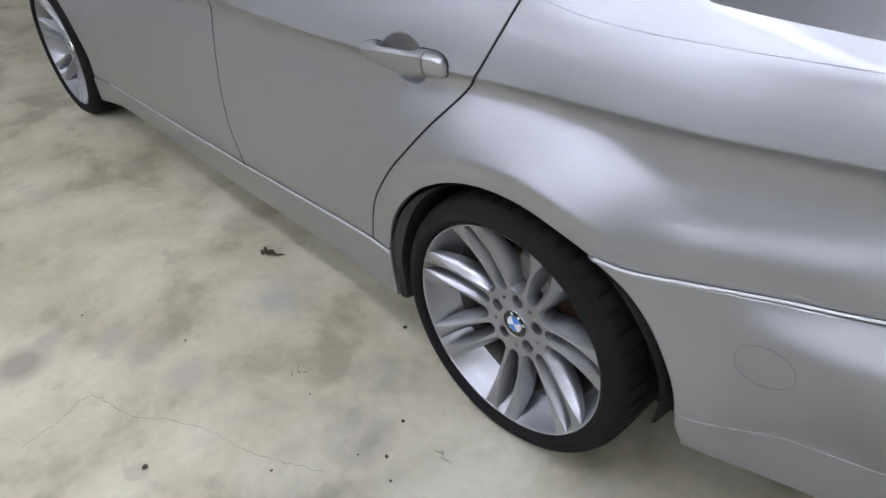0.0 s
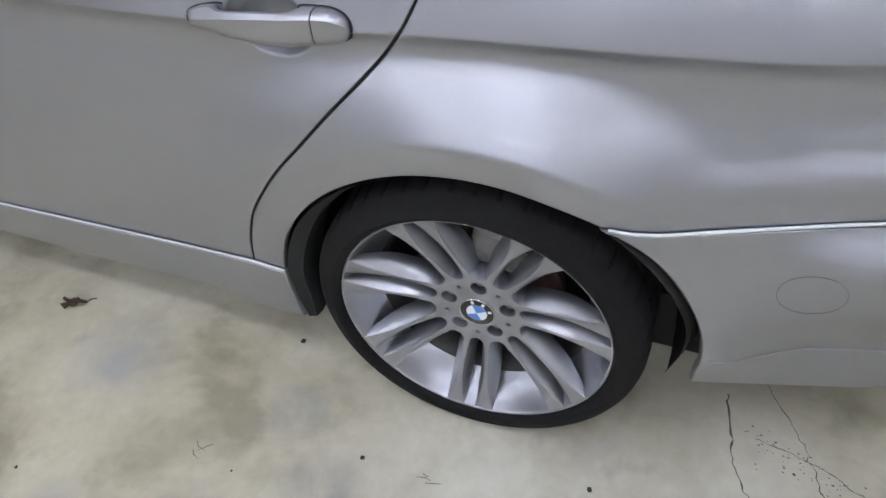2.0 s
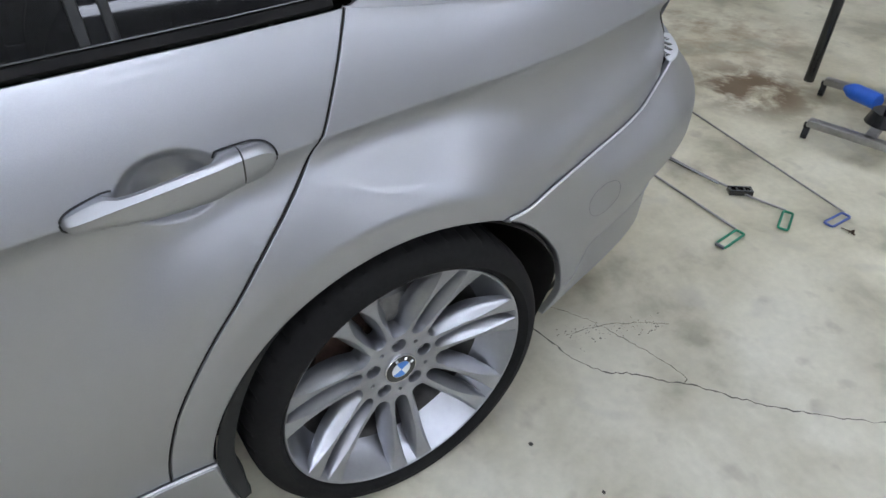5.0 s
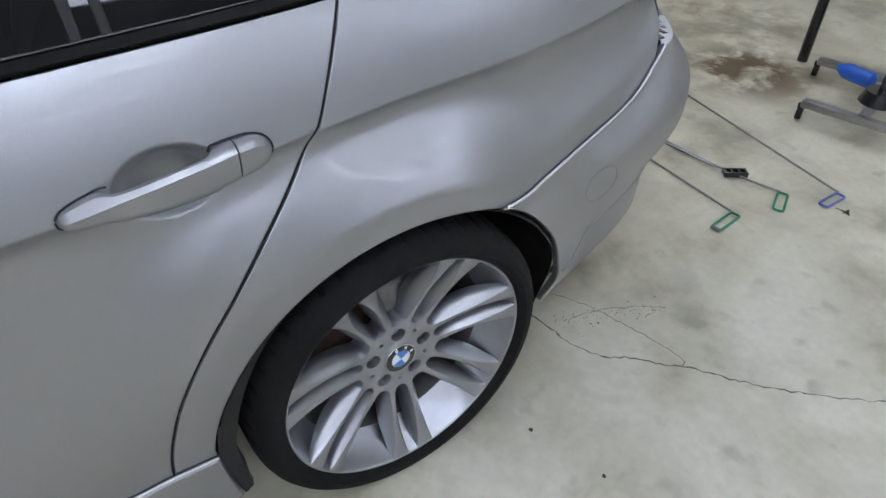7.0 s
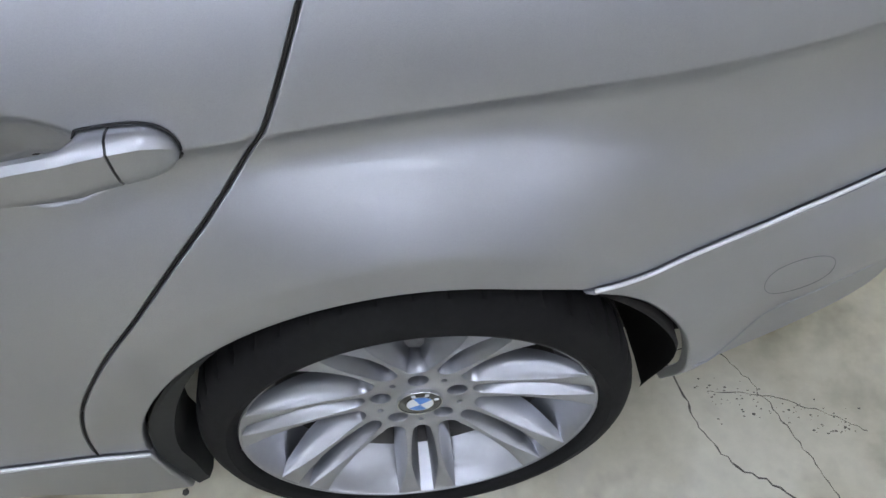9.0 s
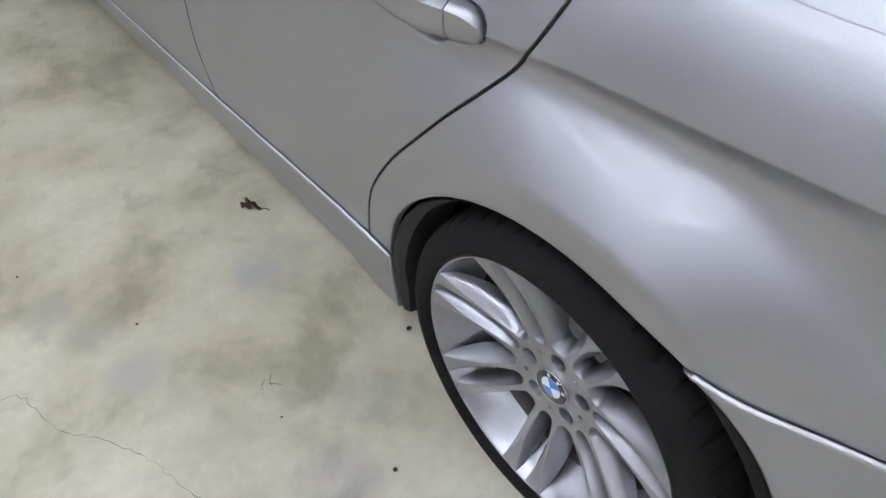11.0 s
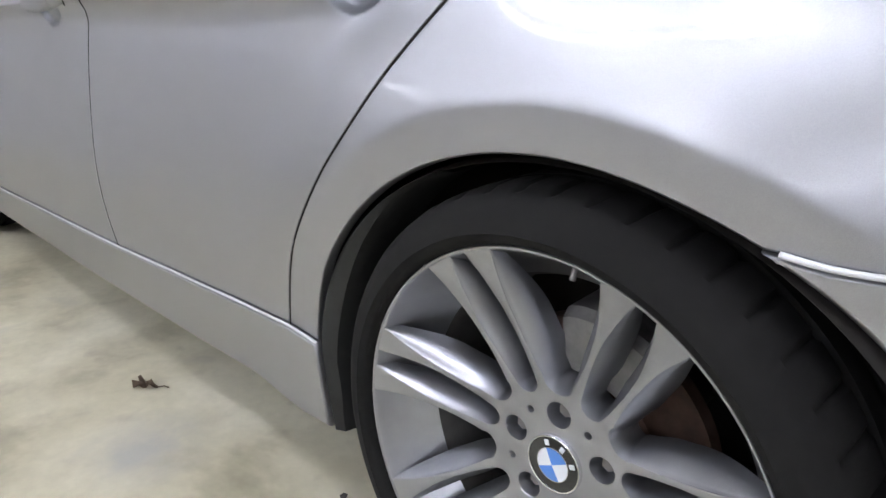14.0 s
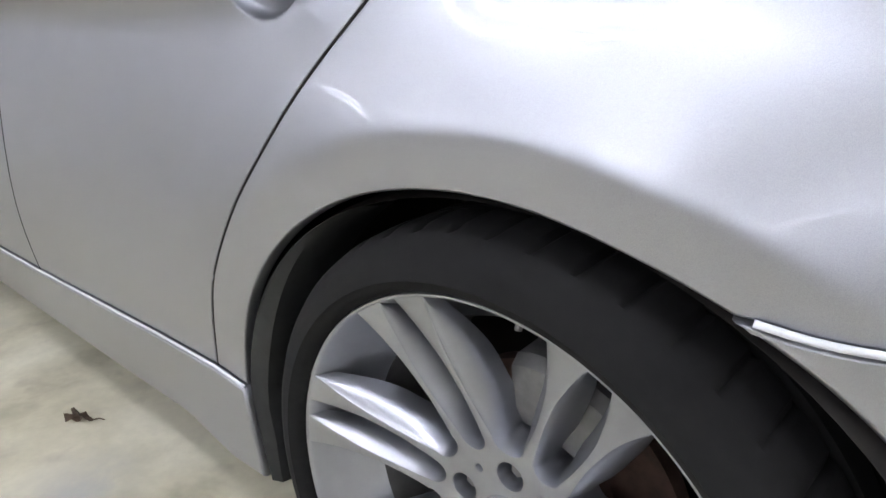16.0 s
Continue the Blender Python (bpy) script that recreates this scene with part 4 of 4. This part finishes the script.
    attach("badge_ring", revolve([(0.0348, 0.004), (0.0352, -0.0015), (0.0342, -0.0026), (0.0328, -0.0022), (0.0325, -0.001)], 64, "badge_ring", CHROME, 50), badge, "thin chrome ring")
    attach("badge_ring", revolve([(0.0200, -0.0012), (0.0200, -0.0029), (0.0208, -0.0030), (0.0212, -0.0014)], 64, "badge_ring", CHROME, 50), badge, "thin chrome ring")
    for i in range(4):
        bm = bmesh.new()
        c = bm.verts.new((0, -0.0042, 0))
        arc = [bm.verts.new((0.02 * math.cos(w), -0.0030, 0.02 * math.sin(w))) for w in (radians(90 * i - 62 + 90 * k / 10) for k in range(11))]
        for a, b in zip(arc, arc[1:]):
            bm.faces.new((c, a, b))
        part("badge_field", bm, BLUE if i % 2 else WHITE, badge, "blue badge quarter" if i % 2 else "white badge quarter")
    for w in (135, 90, 45):
        bm = bmesh.new()
        box(bm, 0.0265, -0.0027, 0, 0.007, 0.001, 0.0058, 0.0008, pose(0, 0, 0, 0, -(w - 25), 0))
        part("badge_mark", bm, WHITE, badge, "small white badge mark")
    bm = bmesh.new()
    w = radians(88)
    tube(bm, [(0.236 * math.cos(w), 0.006, 0.236 * math.sin(w)), (0.228 * math.cos(w), 0.004, 0.228 * math.sin(w)), (0.220 * math.cos(w), 0.002, 0.220 * math.sin(w))], [0.0035, 0.0032, 0.0036], 10)
    part("valve", bm, STEEL, wheel, "small silver tyre valve")
    return wheel


wheel = build_wheel()


def brake(x):
    disc = revolve([(0.03, 0.03), (0.075, 0.032), (0.078, 0.065), (0.082, 0.072)] + [(0.086 + 0.004 * i, 0.072 + 0.0012 * (i % 2)) for i in range(16)] + [(0.150, 0.072), (0.150, 0.092), (0.05, 0.095)], 80, "brake_disc", RUST, 40)
    ob = attach("brake_disc", disc, car, "rusty brown brake disc")
    ob.location = (x, 0, HUB)
    verts, faces = [], []
    prof = [(0.095, 0.05), (0.10, 0.036), (0.12, 0.030), (0.165, 0.034), (0.175, 0.045), (0.178, 0.12), (0.10, 0.12)]
    n = 18
    for i in range(n + 1):
        w = radians(54 + 44 * i / n)
        e = 1.0 - 0.12 * (abs(2 * i / n - 1) ** 6)
        for r, y in prof:
            verts.append(((r - 0.13) * e * math.cos(w) + 0.13 * math.cos(w), y + 0.01 * (1 - e), (r - 0.13) * e * math.sin(w) + 0.13 * math.sin(w)))
    k = len(prof)
    for i in range(n):
        for j in range(k - 1):
            a = i * k + j
            faces.append((a, a + 1, a + k + 1, a + k))
    faces += [tuple(range(k)), tuple(range(n * k, n * k + k))]
    ob = attach("brake_caliper", mesh_of("brake_caliper", verts, faces, CALIPER), car, "dark grey brake caliper")
    ob.location = (x, 0, HUB)
    bm = bmesh.new()
    tube(bm, [(x, 0.06, HUB), (x, 0.5, HUB)], [0.07, 0.05], 24)
    part("axle", bm, LINER, car, "black axle")


brake(0.0)
brake(FRONT)
for m in (pose(FRONT, 0, HUB), pose(0, 2 * YC, HUB, 0, 0, 180), pose(FRONT, 2 * YC, HUB, 0, 0, 180)):
    copy_thing(wheel, m)

# ---- small things on the floor ----


def crack(name, pts, width, seed, label):
    rnd = random.Random(seed)
    path = spline(pts, 0.012)
    verts, faces = [], []
    for i, p in enumerate(path):
        d = (path[min(i + 1, len(path) - 1)] - path[max(i - 1, 0)]).normalized()
        nrm = Vector((-d.y, d.x))
        q = p + nrm * rnd.gauss(0, 0.0022)
        w = width * rnd.uniform(0.3, 1.4)
        verts += [(q.x - nrm.x * w, q.y - nrm.y * w, 0.0012), (q.x + nrm.x * w, q.y + nrm.y * w, 0.0012)]
    for i in range(len(path) - 1):
        faces.append((2 * i, 2 * i + 1, 2 * i + 3, 2 * i + 2))
    ob = attach(name, mesh_of(name, verts, faces, CRACK))
    return tagged(ob, label, "crack", kind="stuff")


crack("floor_crack", [(0.52, 0.20), (0.531, 0.112), (0.537, 0.043), (0.574, -0.042), (0.634, -0.091), (0.692, -0.159), (0.746, -0.209), (0.80, -0.291), (0.884, -0.39), (1.0, -0.5), (1.2, -0.66)], 0.0021, 1, "long dark crack across the concrete floor")
crack("floor_crack", [(0.60, 0.26), (0.648, 0.173), (0.684, 0.10), (0.712, 0.003), (0.732, -0.076), (0.745, -0.156), (0.74, -0.18), (0.726, -0.185)], 0.0010, 2, "fine hairline crack in the concrete floor")
crack("floor_crack", [(-0.785, -0.922), (-0.806, -0.823), (-0.833, -0.729), (-0.695, -0.685), (-0.617, -0.626), (-0.519, -0.568), (-0.381, -0.526), (-0.273, -0.473), (-0.196, -0.427)], 0.0005, 6, "fine hairline crack in the concrete floor")
crack("floor_crack", [(0.581, 0.104), (0.64, 0.095), (0.704, 0.08), (0.78, 0.04), (0.86, -0.013)], 0.0009, 3, "fine hairline crack in the concrete floor")


def pits(count, seed):
    """Small dark chips along the hairline cracks."""
    rnd = random.Random(seed)
    verts, faces = [], []
    for _ in range(count):
        u, v = rnd.random(), rnd.gauss(0, 0.35)
        x, y = 0.56 + 0.29 * u + 0.03 * v, 0.115 - 0.12 * u + 0.05 * v
        r = rnd.uniform(0.0006, 0.0020) * (1.4 if rnd.random() < 0.15 else 1)
        b = len(verts)
        for i in range(7):
            w = 2 * math.pi * i / 7
            q = r * rnd.uniform(0.6, 1.3)
            verts.append((x + q * math.cos(w) * 1.5, y + q * math.sin(w), 0.0014))
        faces.append(tuple(range(b, b + 7)))
    ob = attach("floor_chips", mesh_of("floor_chips", verts, faces, CRACK))
    return tagged(ob, "small dark chips in the concrete floor", "chips", kind="stuff")


pits(95, 12)


def leaf(x, y, turn, size, seed, label):
    rnd = random.Random(seed)
    bm = bmesh.new()
    n = 18
    c = bm.verts.new((0, 0, 0.012 * size / 0.05))
    ring = []
    for i in range(n):
        w = 2 * math.pi * i / n
        r = size * (0.35 + 0.5 * abs(math.cos(1.5 * w)) + rnd.uniform(-0.12, 0.12))
        ring.append(bm.verts.new((r * math.cos(w), 0.55 * r * math.sin(w), max(0.001, 0.006 + rnd.uniform(-0.005, 0.016)))))
    for i in range(n):
        bm.faces.new((c, ring[i], ring[(i + 1) % n]))
    tube(bm, [(size * 0.6, 0, 0.004), (size * 1.0, 0.01, 0.006), (size * 1.25, 0.012, 0.003)], 0.0012, 6)
    bmesh.ops.solidify(bm, geom=list(bm.faces), thickness=0.0006)
    ob = part("dead_leaf", bm, LEAFM)
    ob.location, ob.rotation_euler = (x, y, 0.001), (0, 0, turn)
    return tagged(ob, label, "leaf")


leaf(-1.053, -0.049, 0.4, 0.042, 4, "curled brown dead leaf on the concrete floor")
leaf(1.714, -0.044, 1.2, 0.024, 7, "small light brown leaf on the concrete floor")


def twig(x, y, seed):
    rnd = random.Random(seed)
    bm = bmesh.new()
    for i in range(3):
        a, b = rnd.uniform(0, 6.3), rnd.uniform(-0.02, 0.02)
        p = Vector((rnd.uniform(-0.018, 0.018), rnd.uniform(-0.014, 0.014), 0.0015))
        d = Vector((math.cos(a), math.sin(a), 0)) * rnd.uniform(0.008, 0.02)
        tube(bm, [p - d, p + Vector((b * 0.2, b * 0.2, 0.001)), p + d], [0.0005, 0.0008, 0.0004], 5)
    ob = part("twig", bm, DIRT)
    ob.location = (x, y, 0.001)
    return tagged(ob, "dark dry twig bits on the concrete floor", "twig")


twig(-0.516, -0.298, 5)
twig(-0.03, -0.205, 9)


def crumb(x, y, size, seed):
    rnd = random.Random(seed)
    bm = bmesh.new()
    bmesh.ops.create_icosphere(bm, subdivisions=1, radius=size)
    for v in bm.verts:
        v.co = v.co * rnd.uniform(0.7, 1.25)
        v.co.z *= 0.5
    ob = part("dirt_crumb", bm, DIRT)
    ob.location = (x, y, size * 0.4)
    return tagged(ob, "small dark crumb of dirt on the concrete floor", "dirt", "crumbs on the floor")


for x, y, size in ((-0.511, -0.724, 0.008), (-0.181, -0.201, 0.006), (0.275, -0.118, 0.006), (-0.289, -0.514, 0.004), (0.33, -0.30, 0.005), (-0.129, -0.298, 0.005), (-0.071, -0.334, 0.004), (-0.181, -0.343, 0.003), (-0.425, -0.314, 0.003), (-0.856, -0.452, 0.004), (-1.191, -0.626, 0.004), (-0.44, 0.03, 0.008)):
    crumb(x, y, size, int(1000 * x))

# ---- dent tools lying on the floor ----


def tool(name, shaft, loop, grip, label, radius=0.0042, grip2=None):
    ob = tagged(new(name), label, "rod", "long rods on the floor")
    bm = bmesh.new()
    tube(bm, spline(shaft, 0.03), radius, 10)
    part("shaft", bm, STEEL, ob)
    bm = bmesh.new()
    a, b, half = Vector(loop[0]), Vector(loop[1]), 0.016
    d = (b - a).normalized()
    n = Vector((-d.y, d.x, 0)) * half
    c = [a - n, a + n, b + n, b - n]
    pts = []
    for i in range(4):
        p, q, r = c[i - 1], c[i], c[(i + 1) % 4]
        pts += [q + (p - q).normalized() * 0.008, q + ((p - q).normalized() + (r - q).normalized()) * 0.0024, q + (r - q).normalized() * 0.008]
    tube(bm, pts + [pts[0]], 0.0042, 10, False)
    part("grip", bm, grip, ob, "looped rubber grip")
    if grip2:
        bm = bmesh.new()
        tube(bm, [b - n * 0.95, b + n * 0.95], 0.0062, 10)
        part("grip_sleeve", bm, grip2, ob, "grey grip sleeve")
    return ob


tool("dent_rod", [(1.445, 0.85, 0.008), (1.42, 0.521, 0.008), (1.393, 0.170, 0.010)], [(1.394, 0.152, 0.008), (1.272, 0.139, 0.008)], GREEN, "long steel rod with green looped grip on the floor", grip2=GREYGRIP)
tool("dent_rod", [(1.60, 0.85, 0.008), (1.577, 0.60, 0.008), (1.590, 0.307, 0.014), (1.637, 0.148, 0.010)], [(1.637, 0.138, 0.008), (1.532, 0.088, 0.008)], GREEN, "long steel rod with green looped grip on the floor")
tool("dent_rod", [(2.01, 1.05, 0.008), (1.972, 0.86, 0.008), (1.803, 0.034, 0.010)], [(1.798, 0.021, 0.008), (1.688, 0.021, 0.008)], VIOLET, "long steel rod with blue looped grip on the floor", 0.0035)
clampe = tagged(new("rod_clamp"), "black slotted clamp resting on a steel rod", "clamp")
bm = bmesh.new()
m = pose(1.592, 0.307, 0.018, 0, 0, -36)
box(bm, 0, -0.014, 0, 0.085, 0.009, 0.02, 0.002, m)
box(bm, 0, 0.014, 0, 0.085, 0.009, 0.02, 0.002, m)
for dx in (-0.038, -0.013, 0.013, 0.038):
    box(bm, dx, 0, 0, 0.009, 0.03, 0.018, 0.002, m)
part("clamp_body", bm, BLACK, clampe)
bar = tagged(new("bright_rod"), "shiny bare steel rod on the floor", "rod")
bm = bmesh.new()
tube(bm, [(1.555, 0.86, 0.006), (1.562, 0.66, 0.006), (1.570, 0.38, 0.014)], 0.005, 10)
part("shaft", bm, CHROME, bar)

# ---- lamp stand beyond the car ----
stand = tagged(new("lamp_stand"), "wheeled steel lamp stand with black pole", "stand")
a, b = Vector((2.185, 0.445, 0.075)), Vector((2.295, 0.0, 0.075))
bm = bmesh.new()
d = (b - a).normalized()
m = Matrix.Translation((a + b) / 2) @ Euler((0, 0, math.atan2(d.y, d.x))).to_matrix().to_4x4()
box(bm, 0, 0, 0, (b - a).length, 0.045, 0.03, 0.006, m)
part("foot_bar", bm, STEEL, stand, "scuffed steel foot bar")
for p in (a, b):
    bm = bmesh.new()
    tube(bm, [(p.x, p.y, 0.07), (p.x, p.y, 0.05)], 0.012, 10)
    bmesh.ops.create_cone(bm, cap_ends=True, segments=24, radius1=0.027, radius2=0.027, depth=0.022, matrix=Matrix.Translation((p.x + 0.008, p.y, 0.027)) @ pose(0, 0, 0, 90, 0, 20))
    part("castor", bm, PLASTIC, stand, "dark rubber castor")
a, b = Vector((2.63, 0.65, 0.075)), Vector((2.74, 0.205, 0.075))
bm = bmesh.new()
m = Matrix.Translation((a + b) / 2) @ Euler((0, 0, math.atan2((b - a).y, (b - a).x))).to_matrix().to_4x4()
box(bm, 0, 0, 0, (b - a).length, 0.045, 0.03, 0.006, m)
part("foot_bar", bm, STEEL, stand, "scuffed steel foot bar")
for p in (a, b):
    bm = bmesh.new()
    tube(bm, [(p.x, p.y, 0.07), (p.x, p.y, 0.05)], 0.012, 10)
    bmesh.ops.create_cone(bm, cap_ends=True, segments=24, radius1=0.027, radius2=0.027, depth=0.022, matrix=Matrix.Translation((p.x + 0.008, p.y, 0.027)) @ pose(0, 0, 0, 90, 0, 20))
    part("castor", bm, PLASTIC, stand, "dark rubber castor")
bm = bmesh.new()
box(bm, 0, 0, 0, 0.46, 0.04, 0.03, 0.006, Matrix.Translation((2.45, 0.28, 0.075)) @ pose(0, 0, 0, 0, 0, 14))
part("cross_bar", bm, STEEL, stand)
bm = bmesh.new()
bmesh.ops.create_cone(bm, cap_ends=True, segments=32, radius1=0.075, radius2=0.06, depth=0.05, matrix=pose(2.41, 0.26, 0.115))
part("weight", bm, BLACK, stand, "round black weight")
bm = bmesh.new()
tube(bm, [(2.41, 0.26, 0.13), (2.41, 0.26, 0.9), (2.41, 0.26, 1.7)], 0.017, 14)
part("pole", bm, BLACK, stand, "black steel pole")
bottle = tagged(new("bottle"), "blue plastic bottle lying on the stand", "bottle")
bm = bmesh.new()
tube(bm, [(2.495, 0.34, 0.125), (2.497, 0.35, 0.125), (2.50, 0.45, 0.128), (2.502, 0.47, 0.128), (2.505, 0.50, 0.128)], [0.02, 0.034, 0.034, 0.03, 0.012], 20)
part("bottle_body", bm, ROYAL, bottle)
post = tagged(new("pole"), "dark steel pole standing on the floor", "pole")
bm = bmesh.new()
tube(bm, [(2.745, 0.778, 0.0), (2.745, 0.778, 0.9), (2.745, 0.778, 1.9)], 0.024, 14)
part("pole_tube", bm, BLACK, post)

# ---- dark case beside the stand ----
case = tagged(new("tool_case"), "dark grey plastic tool case on the floor", "case")
m = pose(2.93, 0.16, 0.0, 0, 0, 18)
bm = bmesh.new()
box(bm, 0, 0, 0.085, 0.30, 0.36, 0.15, 0.018, m)
part("case_body", bm, PLASTIC, case)
bm = bmesh.new()
box(bm, 0, 0, 0.185, 0.31, 0.37, 0.045, 0.016, m)
part("case_lid", bm, BLACK, case, "black case lid")
bm = bmesh.new()
tube(bm, [m @ Vector(p) for p in ((0, -0.08, 0.20), (0, -0.07, 0.235), (0, 0.07, 0.235), (0, 0.08, 0.20))], 0.009, 10)
part("handle", bm, PLASTIC, case, "black carrying handle")
for dy in (-0.12, 0.12):
    bm = bmesh.new()
    box(bm, -0.157, dy, 0.155, 0.012, 0.05, 0.06, 0.004, m)
    part("latch", bm, STEEL, case, "grey metal latch")
cable = tagged(new("cable"), "thin dark cable lying on the floor", "cable")
bm = bmesh.new()
tube(bm, spline([(2.80, 0.02, 0.006), (2.72, -0.08, 0.006), (2.86, -0.20, 0.006), (3.1, -0.16, 0.006), (3.3, -0.3, 0.006)], 0.04), 0.005, 8)
part("cable_run", bm, TRIM, cable)
